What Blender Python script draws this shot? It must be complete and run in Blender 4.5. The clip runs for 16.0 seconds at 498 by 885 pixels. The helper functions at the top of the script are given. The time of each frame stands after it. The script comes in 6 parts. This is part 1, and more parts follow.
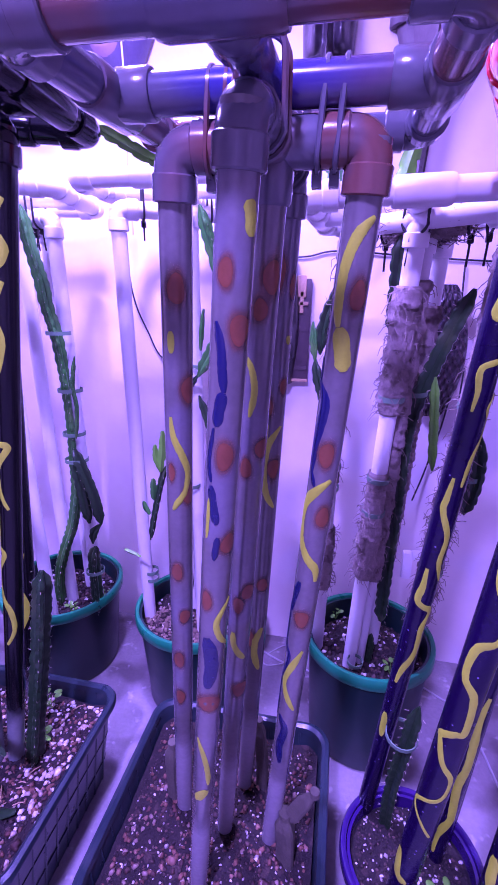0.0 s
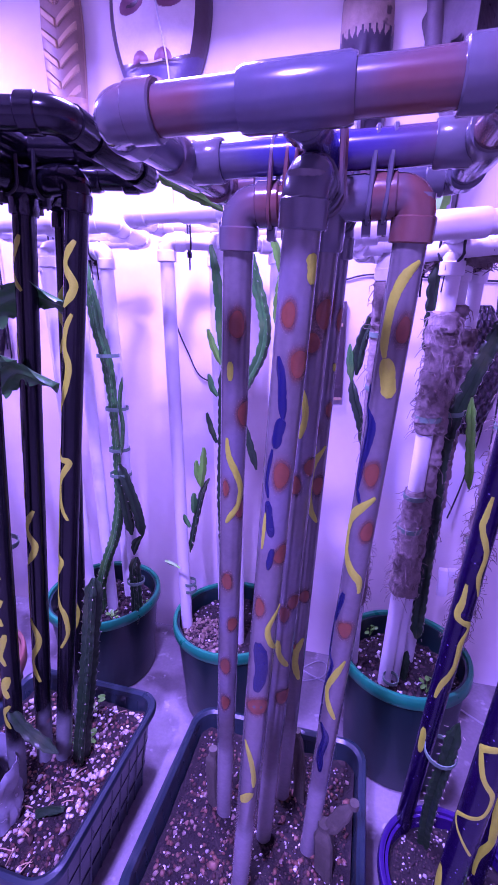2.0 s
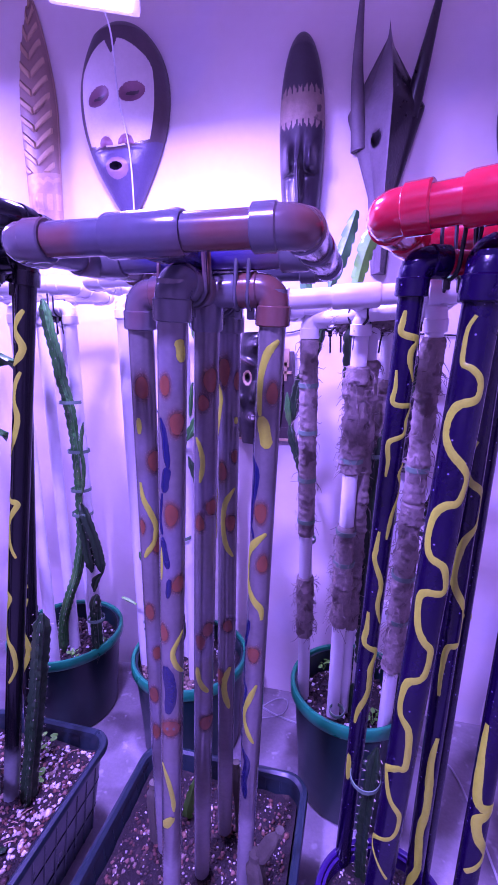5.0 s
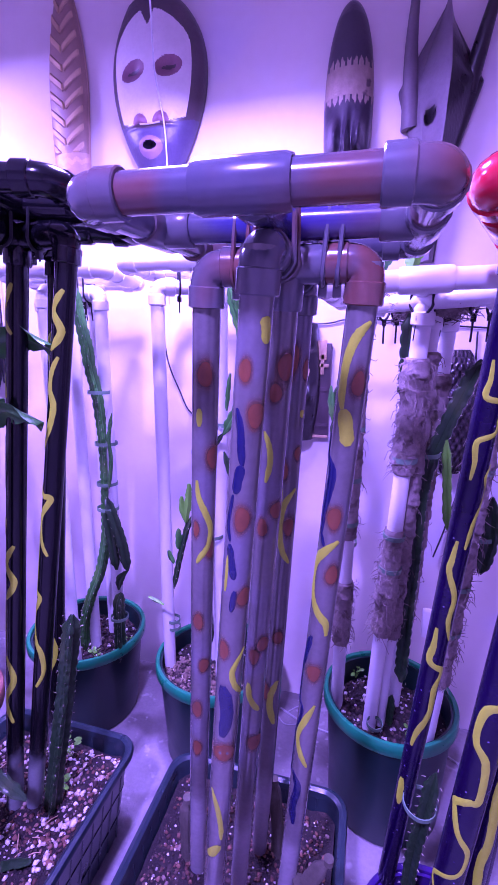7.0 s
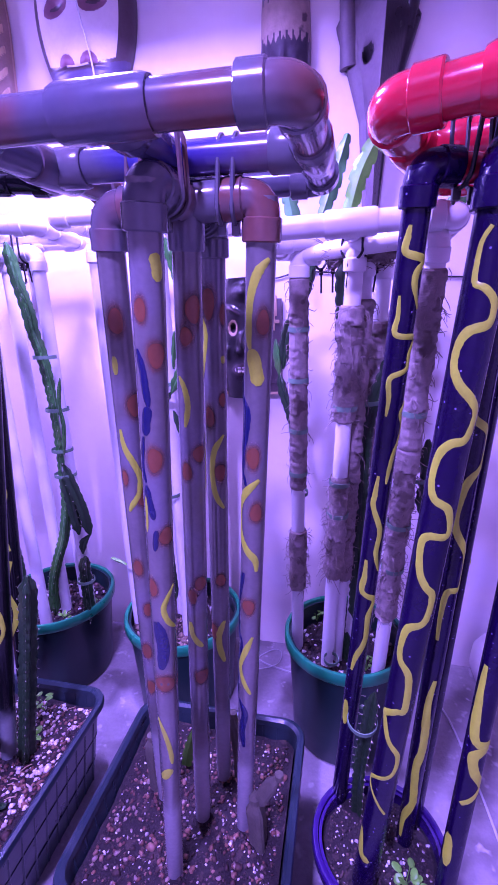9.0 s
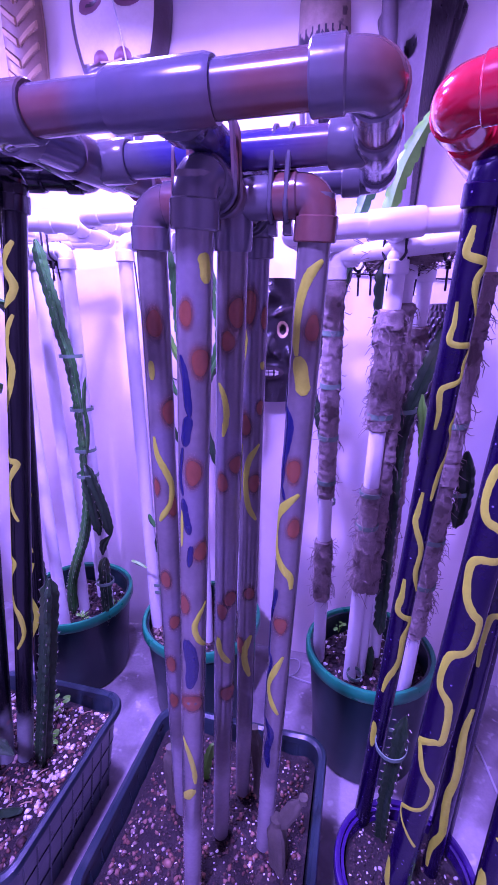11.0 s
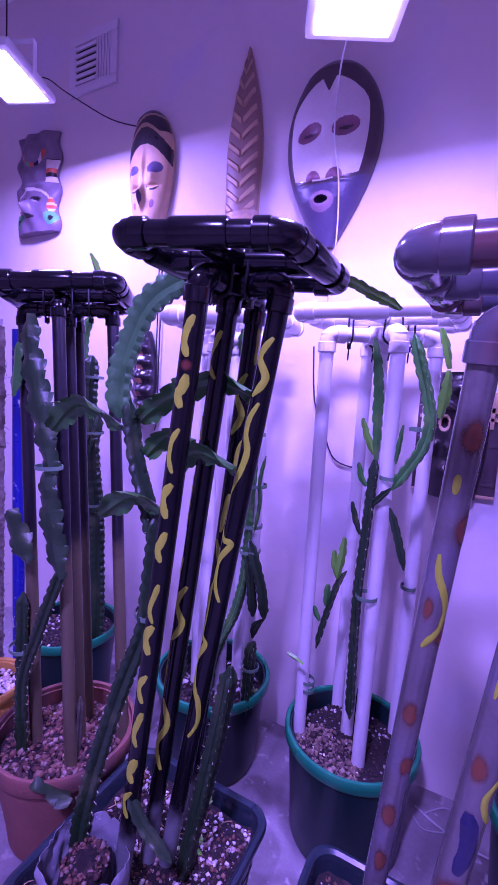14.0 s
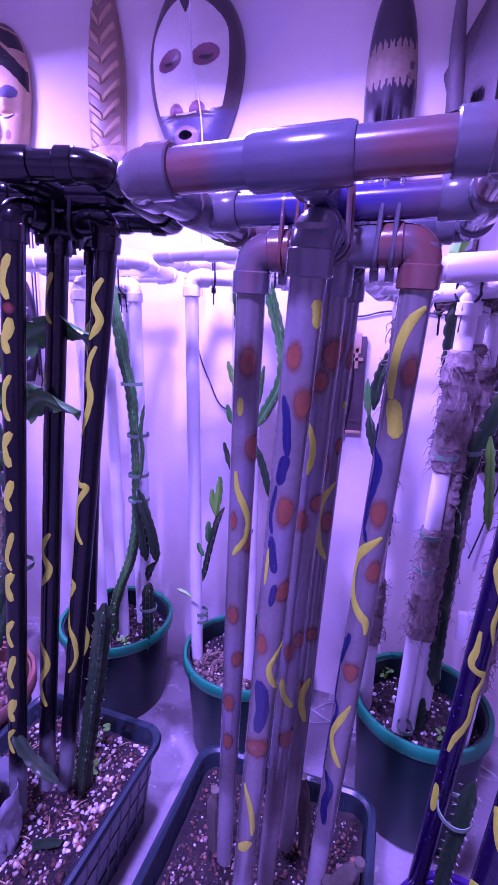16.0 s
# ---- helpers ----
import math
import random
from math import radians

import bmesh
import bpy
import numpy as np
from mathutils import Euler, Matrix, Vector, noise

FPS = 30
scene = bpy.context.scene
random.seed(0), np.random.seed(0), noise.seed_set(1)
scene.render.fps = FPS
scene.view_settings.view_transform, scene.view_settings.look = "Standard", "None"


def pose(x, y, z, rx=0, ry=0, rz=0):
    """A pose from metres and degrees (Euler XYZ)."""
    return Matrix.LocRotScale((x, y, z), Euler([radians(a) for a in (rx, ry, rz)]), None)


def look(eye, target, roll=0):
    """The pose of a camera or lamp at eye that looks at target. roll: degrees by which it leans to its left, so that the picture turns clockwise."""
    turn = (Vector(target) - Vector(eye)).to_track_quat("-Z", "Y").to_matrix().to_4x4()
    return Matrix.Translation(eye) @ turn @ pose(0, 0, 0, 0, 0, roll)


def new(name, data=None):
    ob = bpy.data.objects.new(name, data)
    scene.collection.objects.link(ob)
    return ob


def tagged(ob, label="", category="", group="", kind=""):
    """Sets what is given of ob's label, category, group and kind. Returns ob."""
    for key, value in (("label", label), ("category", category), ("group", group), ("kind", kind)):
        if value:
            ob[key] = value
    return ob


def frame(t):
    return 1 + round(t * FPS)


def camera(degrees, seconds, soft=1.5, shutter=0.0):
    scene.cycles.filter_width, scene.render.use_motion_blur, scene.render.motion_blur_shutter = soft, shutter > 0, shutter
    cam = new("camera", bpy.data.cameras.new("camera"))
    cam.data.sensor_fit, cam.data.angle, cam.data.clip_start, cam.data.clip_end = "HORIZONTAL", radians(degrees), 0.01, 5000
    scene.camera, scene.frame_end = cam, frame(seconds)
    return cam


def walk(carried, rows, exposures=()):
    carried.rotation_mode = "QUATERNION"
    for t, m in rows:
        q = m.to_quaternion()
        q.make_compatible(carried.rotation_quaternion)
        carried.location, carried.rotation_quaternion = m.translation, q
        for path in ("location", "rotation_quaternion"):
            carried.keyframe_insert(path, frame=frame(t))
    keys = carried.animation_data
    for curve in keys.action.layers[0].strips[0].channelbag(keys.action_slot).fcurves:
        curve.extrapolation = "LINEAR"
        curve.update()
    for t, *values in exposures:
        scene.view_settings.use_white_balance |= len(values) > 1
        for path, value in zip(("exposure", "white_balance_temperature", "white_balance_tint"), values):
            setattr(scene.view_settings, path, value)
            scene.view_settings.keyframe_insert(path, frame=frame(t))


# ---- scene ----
cam = camera(59.86, 16.0, soft=1.2)
PATH = [
    (0, (-0.0941, 0.0587, 1.3494), (-0.4767, 1.9359, 0.7751), 0.59),
    (0.5, (-0.0675, 0.0664, 1.3504), (-0.5568, 1.9219, 0.7868), -0.08),
    (1, (-0.0938, 0.0480, 1.3626), (-0.6212, 1.8985, 0.8170), -0.32),
    (1.5, (-0.1311, 0.0264, 1.3722), (-0.6616, 1.8813, 0.8451), -0.31),
    (2, (-0.1158, 0.0057, 1.3695), (-0.6229, 1.8720, 0.8595), -0.01),
    (2.5, (-0.0655, -0.0005, 1.3621), (-0.5642, 1.8717, 0.8659), 0.23),
    (3, (-0.0178, -0.0021, 1.3582), (-0.5168, 1.8709, 0.8653), 0.30),
    (3.5, (0.0122, -0.0073, 1.3487), (-0.4781, 1.8673, 0.8534), 0.26),
    (4, (0.0245, -0.0146, 1.3470), (-0.4601, 1.8607, 0.8486), 0.10),
    (4.5, (0.0387, -0.0261, 1.3588), (-0.4351, 1.8574, 0.8815), -0.25),
    (5, (0.0344, -0.0503, 1.4054), (-0.4411, 1.8611, 1.0580), -0.18),
    (5.2, (0.0025, -0.0544, 1.4211), (-0.5201, 1.8617, 1.1855), -0.21),
    (7.3, (-0.0690, 0.0171, 1.3789), (-0.5620, 1.9141, 0.9813), 1.25),
    (7.5, (-0.0366, 0.0266, 1.3692), (-0.4624, 1.9367, 0.9564), 0.60),
    (8, (0.0141, 0.0221, 1.3568), (-0.3903, 1.9239, 0.8879), -0.87),
    (8.5, (0.0186, 0.0026, 1.3562), (-0.3798, 1.8982, 0.8582), -1.29),
    (9, (0.0180, -0.0034, 1.3616), (-0.3936, 1.8855, 0.8488), -1.39),
    (11.3, (-0.0255, 0.0262, 1.3713), (-0.5063, 1.8993, 0.8613), -0.33),
    (11.5, (-0.0233, 0.0127, 1.4051), (-0.4959, 1.9055, 0.9647), -0.41),
    (12, (-0.0389, 0.0054, 1.4182), (-0.5402, 1.9092, 1.0661), -0.58),
    (12.5, (-0.0995, -0.0114, 1.4264), (-0.7026, 1.8818, 1.1983), -0.07),
    (13, (-0.1656, -0.0413, 1.4557), (-0.9183, 1.8081, 1.3414), 0.60),
    (13.5, (-0.2354, -0.0440, 1.4397), (-1.1065, 1.7535, 1.3390), 2.50),
    (14, (-0.2751, -0.0276, 1.4042), (-1.1953, 1.7363, 1.1994), 3.55),
    (14.5, (-0.2757, -0.0165, 1.3848), (-1.1726, 1.7452, 1.0815), 3.75),
    (15, (-0.2020, -0.0102, 1.3873), (-0.9324, 1.8209, 1.0504), 3.85),
    (15.5, (-0.1256, -0.0052, 1.3836), (-0.7894, 1.8455, 1.0170), 2.21),
    (16, (-0.0944, 0.0042, 1.3810), (-0.7135, 1.8660, 0.9934), 1.25),
]
walk(cam, [(t, look(eye, target, roll)) for t, eye, target, roll in PATH],
     exposures=[(0.0, 0.56), (2.0, 0.55), (4.5, 0.50), (8.0, 0.64), (9.0, 0.58), (11.5, 0.56), (12.3, 0.20), (13.2, -0.12), (14.4, -0.14), (15.0, 0.08), (15.5, 0.32), (16.0, 0.42)])

# ---- light ----
world = bpy.data.worlds.new("world")
scene.world = world
world.use_nodes = True
world.node_tree.nodes["Background"].inputs[0].default_value = (0.30, 0.26, 0.40, 1)
world.node_tree.nodes["Background"].inputs[1].default_value = 0.02
LAMP_COLOUR = (0.287, 0.180, 1.0)


def area_lamp(name, m, sx, sy, watts, colour, spread=180):
    data = bpy.data.lights.new(name, "AREA")
    data.shape, data.size, data.size_y, data.energy, data.color = "RECTANGLE", sx, sy, watts, colour
    data.spread = radians(spread)
    ob = new(name, data)
    ob.matrix_world = m
    return ob


LAMP_1 = (-0.587, 0.966, 2.285)
LAMP_2 = (-2.009, 1.092, 2.553)
LAMP_3 = (-0.45, -0.95, 3.05)
area_lamp("grow_light_beam", pose(*LAMP_1, 0, 0, 26), 0.17, 0.25, 72, LAMP_COLOUR)
area_lamp("grow_light_beam", pose(*LAMP_2, 0, 0, 20), 0.17, 0.25, 88, LAMP_COLOUR)
area_lamp("grow_light_beam", pose(*LAMP_3, 0, 0, 0), 0.17, 0.25, 205, LAMP_COLOUR, 150)


# ---- materials ----
def material(name, colour, rough=0.5, metal=0.0, vary=0.15, scale=12.0, bump=0.2, bump_scale=90.0, second=None, spots=None, coat=0.0, spec=0.5, random=0.0, base=None, emit=None, third=None):
    """A surface with two scales of variation. second: a colour mixed in by large noise; spots: (colour, scale, size) of round blots;
    base: (colour, height) of what is left bare below that height."""
    m = bpy.data.materials.new(name)
    m.use_nodes = True
    n, l = m.node_tree.nodes, m.node_tree.links
    b = n["Principled BSDF"]
    b.inputs["Roughness"].default_value, b.inputs["Metallic"].default_value = rough, metal
    b.inputs["Coat Weight"].default_value = coat
    b.inputs["Coat Roughness"].default_value = 0.12
    b.inputs["Specular IOR Level"].default_value = spec
    geo = n.new("ShaderNodeNewGeometry")
    where = geo.outputs["Position"]

    def noise_of(s, detail=4.0):
        t = n.new("ShaderNodeTexNoise")
        t.inputs["Scale"].default_value, t.inputs["Detail"].default_value = s, detail
        l.new(where, t.inputs["Vector"])
        return t.outputs["Fac"]

    def mixed(fac, a, c, kind="MIX"):
        x = n.new("ShaderNodeMix")
        x.data_type, x.blend_type = "RGBA", kind
        for sock, v in ((x.inputs[0], fac), (x.inputs[6], a), (x.inputs[7], c)):
            if isinstance(v, (int, float)):
                sock.default_value = v
            elif isinstance(v, tuple):
                sock.default_value = (*v, 1)
            else:
                l.new(v, sock)
        return x.outputs[2]

    def step(v, lo, hi):
        r = n.new("ShaderNodeMapRange")
        r.interpolation_type = "SMOOTHSTEP"
        r.inputs[1].default_value, r.inputs[2].default_value = lo, hi
        l.new(v, r.inputs[0])
        return r.outputs[0]

    out = mixed(noise_of(scale), tuple(c * (1 - vary) for c in colour), tuple(min(1, c * (1 + vary)) for c in colour))
    if second:
        out = mixed(step(noise_of(second[1], 2.0), second[2], second[2] + (second[3] if len(second) > 3 else 0.08)), out, second[0])
    if third:
        out = mixed(step(noise_of(third[1], 2.0), third[2], third[2] + third[3]), out, third[0])
    if spots:
        v = n.new("ShaderNodeTexVoronoi")
        v.inputs["Scale"].default_value, v.inputs["Randomness"].default_value = spots[1], 0.75
        l.new(where, v.inputs["Vector"])
        out = mixed(step(v.outputs["Distance"], spots[2] + 0.07, spots[2]), out, spots[0])
    if base:
        sep = n.new("ShaderNodeSeparateXYZ")
        l.new(where, sep.inputs[0])
        add = n.new("ShaderNodeMath")
        add.operation = "MULTIPLY_ADD"
        l.new(noise_of(14.0), add.inputs[0])
        add.inputs[1].default_value = 0.12
        l.new(sep.outputs[2], add.inputs[2])
        out = mixed(step(add.outputs[0], base[1] + 0.10, base[1]), out, base[0])
    out = mixed(0.35 * vary + 0.06, out, noise_of(scale * 9), "OVERLAY") if vary else out
    if random:
        info = n.new("ShaderNodeObjectInfo")
        hsv = n.new("ShaderNodeHueSaturation")
        mr = n.new("ShaderNodeMapRange")
        mr.inputs[3].default_value, mr.inputs[4].default_value = 1 - random, 1 + random
        l.new(info.outputs["Random"], mr.inputs[0])
        l.new(mr.outputs[0], hsv.inputs["Value"])
        l.new(out, hsv.inputs["Color"])
        out = hsv.outputs[0]
    l.new(out, b.inputs["Base Color"])
    if bump:
        bp = n.new("ShaderNodeBump")
        bp.inputs["Strength"].default_value, bp.inputs["Distance"].default_value = bump, 0.004
        l.new(noise_of(bump_scale, 6.0), bp.inputs["Height"])
        l.new(bp.outputs[0], b.inputs["Normal"])
    rr = n.new("ShaderNodeMapRange")
    rr.inputs[3].default_value, rr.inputs[4].default_value = max(0.02, rough - 0.08), min(1, rough + 0.08)
    l.new(noise_of(scale * 3), rr.inputs[0])
    l.new(rr.outputs[0], b.inputs["Roughness"])
    if emit:
        b.inputs["Emission Color"].default_value = (*emit[0], 1)
        b.inputs["Emission Strength"].default_value = emit[1]
    return m


def grains(name, colours, rough=0.8):
    """Loose grains, each island in one of the colours."""
    m = bpy.data.materials.new(name)
    m.use_nodes = True
    n, l = m.node_tree.nodes, m.node_tree.links
    b = n["Principled BSDF"]
    b.inputs["Roughness"].default_value = rough
    geo = n.new("ShaderNodeNewGeometry")
    ramp = n.new("ShaderNodeValToRGB")
    ramp.color_ramp.interpolation = "CONSTANT"
    while len(ramp.color_ramp.elements) < len(colours):
        ramp.color_ramp.elements.new(0.5)
    for i, c in enumerate(colours):
        ramp.color_ramp.elements[i].position = i / len(colours)
        ramp.color_ramp.elements[i].color = (*c, 1)
    l.new(geo.outputs["Random Per Island"], ramp.inputs[0])
    l.new(ramp.outputs[0], b.inputs["Base Color"])
    return m


WALL = material("cream_wall_paint", (0.72, 0.65, 0.61), 0.75, vary=0.04, scale=3.0, bump=0.12, bump_scale=60, second=((0.66, 0.62, 0.66), 2.6, 0.50, 0.2))
FLOOR = material("concrete_floor", (0.27, 0.245, 0.25), 0.55, vary=0.35, scale=9.0, bump=0.5, bump_scale=70, second=((0.145, 0.125, 0.125), 5.0, 0.50, 0.14), third=((0.42, 0.39, 0.39), 22.0, 0.60, 0.12))
CEILING = material("ceiling_paint", (0.80, 0.78, 0.76), 0.8, vary=0.04, scale=2.0, bump=0.05)
PVC_WHITE = material("white_pvc", (0.72, 0.71, 0.70), 0.32, vary=0.05, scale=9.0, bump=0.03, second=((0.62, 0.60, 0.56), 6.0, 0.62))
GREY_LEG = material("grey_painted_pvc", (0.138, 0.126, 0.122), 0.17, vary=0.3, scale=14, bump=0.05, bump_scale=40, second=((0.15, 0.14, 0.165), 7.0, 0.52, 0.15), coat=0.5, base=((0.30, 0.29, 0.30), 0.50))
SPRAY = material("rust_orange_spray", (0.20, 0.068, 0.030), 0.35, vary=0.3, scale=40, bump=0.1)
nodes, links = SPRAY.node_tree.nodes, SPRAY.node_tree.links
cover, clear, blend = nodes.new("ShaderNodeAttribute"), nodes.new("ShaderNodeBsdfTransparent"), nodes.new("ShaderNodeMixShader")
cover.attribute_name = "cover"
thin = nodes.new("ShaderNodeMath")
thin.operation, thin.inputs[1].default_value = "POWER", 1.6
links.new(cover.outputs["Fac"], thin.inputs[0])
links.new(thin.outputs[0], blend.inputs[0])
links.new(clear.outputs[0], blend.inputs[1])
links.new(nodes["Principled BSDF"].outputs[0], blend.inputs[2])
links.new(blend.outputs[0], nodes["Material Output"].inputs[0])
GREY_FIT = material("grey_painted_fitting", (0.11, 0.11, 0.125), 0.2, vary=0.12, scale=10, bump=0.06, second=((0.15, 0.060, 0.046), 6.6, 0.50, 0.18), coat=0.4)
# third: blue paint patches that also colour in the violet haze on the frame
GREY_RING = material("grey_and_rust_painted_pvc", (0.085, 0.085, 0.115), 0.2, vary=0.2, scale=8, bump=0.06, bump_scale=40, second=((0.15, 0.060, 0.045), 7.2, 0.50, 0.18), third=((0.028, 0.026, 0.18), 4.3, 0.56, 0.14), coat=0.5)
RUST_FIT = material("rust_sprayed_fitting", (0.145, 0.064, 0.050), 0.22, vary=0.2, scale=12, bump=0.06, second=((0.10, 0.09, 0.105), 12.0, 0.58, 0.14), coat=0.4)
BLACK_PIPE = material("black_painted_pvc", (0.0045, 0.0045, 0.0055), 0.2, spec=0.3, vary=0.3, scale=10, bump=0.05, bump_scale=40, spots=((0.16, 0.045, 0.025), 9.0, 0.045), coat=0.12, base=((0.20, 0.22, 0.21), 0.40))
BLACK_RING = material("black_painted_ring", (0.0045, 0.0045, 0.006), 0.18, spec=0.35, vary=0.3, scale=10, bump=0.05, bump_scale=40, second=((0.15, 0.05, 0.03), 4.0, 0.70), coat=0.2)
BLACK_STAKE = material("black_over_tan_stake", (0.010, 0.009, 0.012), 0.35, vary=0.3, scale=10, bump=0.2, bump_scale=60, base=((0.115, 0.095, 0.05), 0.92))
PURPLE_PIPE = material("purple_painted_pvc", (0.0060, 0.0006, 0.025), 0.24, spec=0.30, vary=0.4, scale=12, bump=0.45, bump_scale=50, coat=0.1, spots=((0.22, 0.18, 0.32), 60, 0.05))
RED_PIPE = material("red_painted_pvc", (0.52, 0.012, 0.035), 0.16, vary=0.18, scale=9, bump=0.15, bump_scale=30, coat=0.8)
YELLOW = material("yellow_paint", (0.41, 0.49, 0.042), 0.4, vary=0.2, scale=40, bump=0.25, bump_scale=120)
BLUE = material("blue_paint", (0.005, 0.007, 0.065), 0.25, vary=0.2, scale=30, bump=0.2, coat=0.3)
TIE_BLACK = material("black_nylon", (0.012, 0.012, 0.013), 0.45, vary=0.1, bump=0.05)
TIE_GREEN = material("green_plant_tape", (0.13, 0.22, 0.15), 0.5, vary=0.1, scale=30, bump=0.1)
POT_GREEN = material("dark_green_plastic", (0.007, 0.026, 0.024), 0.34, vary=0.2, scale=6, bump=0.08, bump_scale=50, second=((0.02, 0.04, 0.036), 5.0, 0.60))
RIM_GREEN = material("green_plastic_rim", (0.010, 0.21, 0.095), 0.3, vary=0.1, scale=8, bump=0.06)
TRAY = material("dark_planter_plastic", (0.020, 0.036, 0.044), 0.3, vary=0.2, scale=7, bump=0.1, bump_scale=50, second=((0.045, 0.06, 0.068), 6.0, 0.60))
TERRACOTTA = material("terracotta", (0.21, 0.085, 0.058), 0.7, vary=0.2, scale=9, bump=0.2, second=((0.15, 0.07, 0.055), 5.0, 0.55))
PURPLE_POT = material("purple_glazed_plastic", (0.034, 0.010, 0.11), 0.2, vary=0.1, scale=6, bump=0.04, coat=0.5)
YELLOW_POT = material("ochre_plastic", (0.55, 0.30, 0.07), 0.5, vary=0.1, scale=6, bump=0.05)
SOIL = material("dark_potting_soil", (0.018, 0.012, 0.011), 0.95, vary=0.5, scale=45, bump=1.0, bump_scale=160, second=((0.045, 0.028, 0.022), 40.0, 0.58))
PERLITE = grains("perlite_and_bark", [(0.70, 0.66, 0.65), (0.035, 0.022, 0.018), (0.08, 0.05, 0.04), (0.05, 0.03, 0.024), (0.025, 0.017, 0.015), (0.12, 0.072, 0.055), (0.03, 0.02, 0.018), (0.04, 0.026, 0.022), (0.36, 0.31, 0.28), (0.03, 0.02, 0.018)])
PEBBLE = grains("clay_pebbles", [(0.15, 0.066, 0.042), (0.20, 0.095, 0.060), (0.11, 0.048, 0.034), (0.24, 0.13, 0.088), (0.07, 0.034, 0.026), (0.27, 0.19, 0.15), (0.05, 0.028, 0.022)])
GRAVEL = grains("pale_gravel", [(0.25, 0.18, 0.12), (0.17, 0.115, 0.08), (0.33, 0.25, 0.18), (0.12, 0.08, 0.06), (0.07, 0.045, 0.036), (0.22, 0.16, 0.115)])
FLAKES = grains("white_stone_chips", [(0.70, 0.64, 0.60), (0.62, 0.55, 0.50), (0.48, 0.37, 0.31), (0.75, 0.70, 0.68)])
CACTUS = material("green_cactus_skin", (0.045, 0.165, 0.036), 0.34, vary=0.35, scale=16, bump=0.25, bump_scale=70, second=((0.08, 0.20, 0.045), 13.0, 0.54, 0.14), coat=0.2)
CACTUS_DARK = material("dark_cactus_skin", (0.017, 0.044, 0.016), 0.38, vary=0.35, scale=16, bump=0.3, bump_scale=70, second=((0.045, 0.072, 0.028), 9.0, 0.56, 0.12))
CACTUS_LIGHT = material("young_cactus_skin", (0.13, 0.33, 0.045), 0.36, vary=0.25, scale=18, bump=0.15)
CACTUS_BLUE = material("waxy_cactus_skin", (0.075, 0.215, 0.075), 0.45, vary=0.3, scale=16, bump=0.25, bump_scale=60, second=((0.055, 0.17, 0.055), 12.0, 0.54, 0.14))
BARK = material("corky_stem", (0.095, 0.085, 0.060), 0.85, vary=0.35, scale=25, bump=0.6, bump_scale=110)
SPINE = material("pale_spines", (0.70, 0.62, 0.50), 0.6, vary=0.1, bump=0)
BURLAP = material("burlap", (0.30, 0.245, 0.215), 0.95, vary=0.45, scale=60, bump=1.0, bump_scale=420, second=((0.16, 0.125, 0.105), 30.0, 0.52, 0.12))
PANEL = material("grow_light_diffuser", (0.9, 0.9, 0.9), 0.4, vary=0, bump=0, emit=((0.93, 0.86, 1.0), 14.0))
HOUSING = material("white_lamp_housing", (0.75, 0.75, 0.78), 0.4, vary=0.03, bump=0.02)
CORD_BLACK = material("black_cord", (0.015, 0.015, 0.017), 0.5, vary=0.1, bump=0)
CORD_WHITE = material("white_cord", (0.46, 0.45, 0.46), 0.45, vary=0.1, bump=0)
VENT = material("vent_plastic", (0.70, 0.68, 0.66), 0.5, vary=0.05, bump=0.04)
VENT_DARK = material("vent_shaft", (0.03, 0.028, 0.03), 0.9, vary=0.1, bump=0)
WOOD_DARK = material("dark_stained_wood", (0.062, 0.042, 0.046), 0.38, vary=0.35, scale=14, bump=0.3, bump_scale=50, coat=0.2)
WOOD_EBONY = material("ebony_stained_wood", (0.030, 0.023, 0.032), 0.35, vary=0.35, scale=14, bump=0.3, bump_scale=50, coat=0.25)
WOOD_GREY = material("weathered_grey_wood", (0.125, 0.10, 0.11), 0.6, vary=0.3, scale=12, bump=0.35, bump_scale=45)
WOOD_WHITE = material("white_chalked_wood", (0.62, 0.57, 0.54), 0.6, vary=0.12, scale=10, bump=0.2)
WOOD_BLUE = material("slate_stained_wood", (0.068, 0.055, 0.105), 0.4, vary=0.25, scale=12, bump=0.25)
WOOD_LIP = material("mauve_painted_wood", (0.20, 0.125, 0.16), 0.5, vary=0.2, scale=14, bump=0.15)
WOOD_BROW = material("tan_brow_wood", (0.27, 0.20, 0.15), 0.5, vary=0.4, scale=40, bump=0.4, bump_scale=80, second=((0.08, 0.055, 0.05), 26.0, 0.58, 0.08))
HOLLOW = material("dark_hollow", (0.004, 0.003, 0.005), 1.0, vary=0.1, bump=0, spec=0.05)
WOOD_SLATE = material("dark_slate_wood", (0.17, 0.13, 0.17), 0.4, vary=0.3, scale=14, bump=0.3, bump_scale=50)
WOOD_PINK = material("rose_painted_wood", (0.20, 0.085, 0.12), 0.5, vary=0.2, scale=12, bump=0.1)
WOOD_TAN = material("pale_carved_wood", (0.50, 0.34, 0.20), 0.5, vary=0.2, scale=18, bump=0.25, bump_scale=60)
WOOD_AMBER = material("amber_carved_wood", (0.40, 0.27, 0.19), 0.45, vary=0.25, scale=18, bump=0.25, bump_scale=60)
WOOD_AMBER_DARK = material("dark_amber_carved_wood", (0.26, 0.165, 0.12), 0.45, vary=0.25, scale=18, bump=0.25, bump_scale=60)
WOOD_BROWN = material("brown_carved_wood", (0.26, 0.135, 0.075), 0.4, vary=0.25, scale=18, bump=0.25, coat=0.3)
WOOD_BLACK = material("black_carved_wood", (0.016, 0.013, 0.015), 0.3, vary=0.3, scale=16, bump=0.3, coat=0.3)
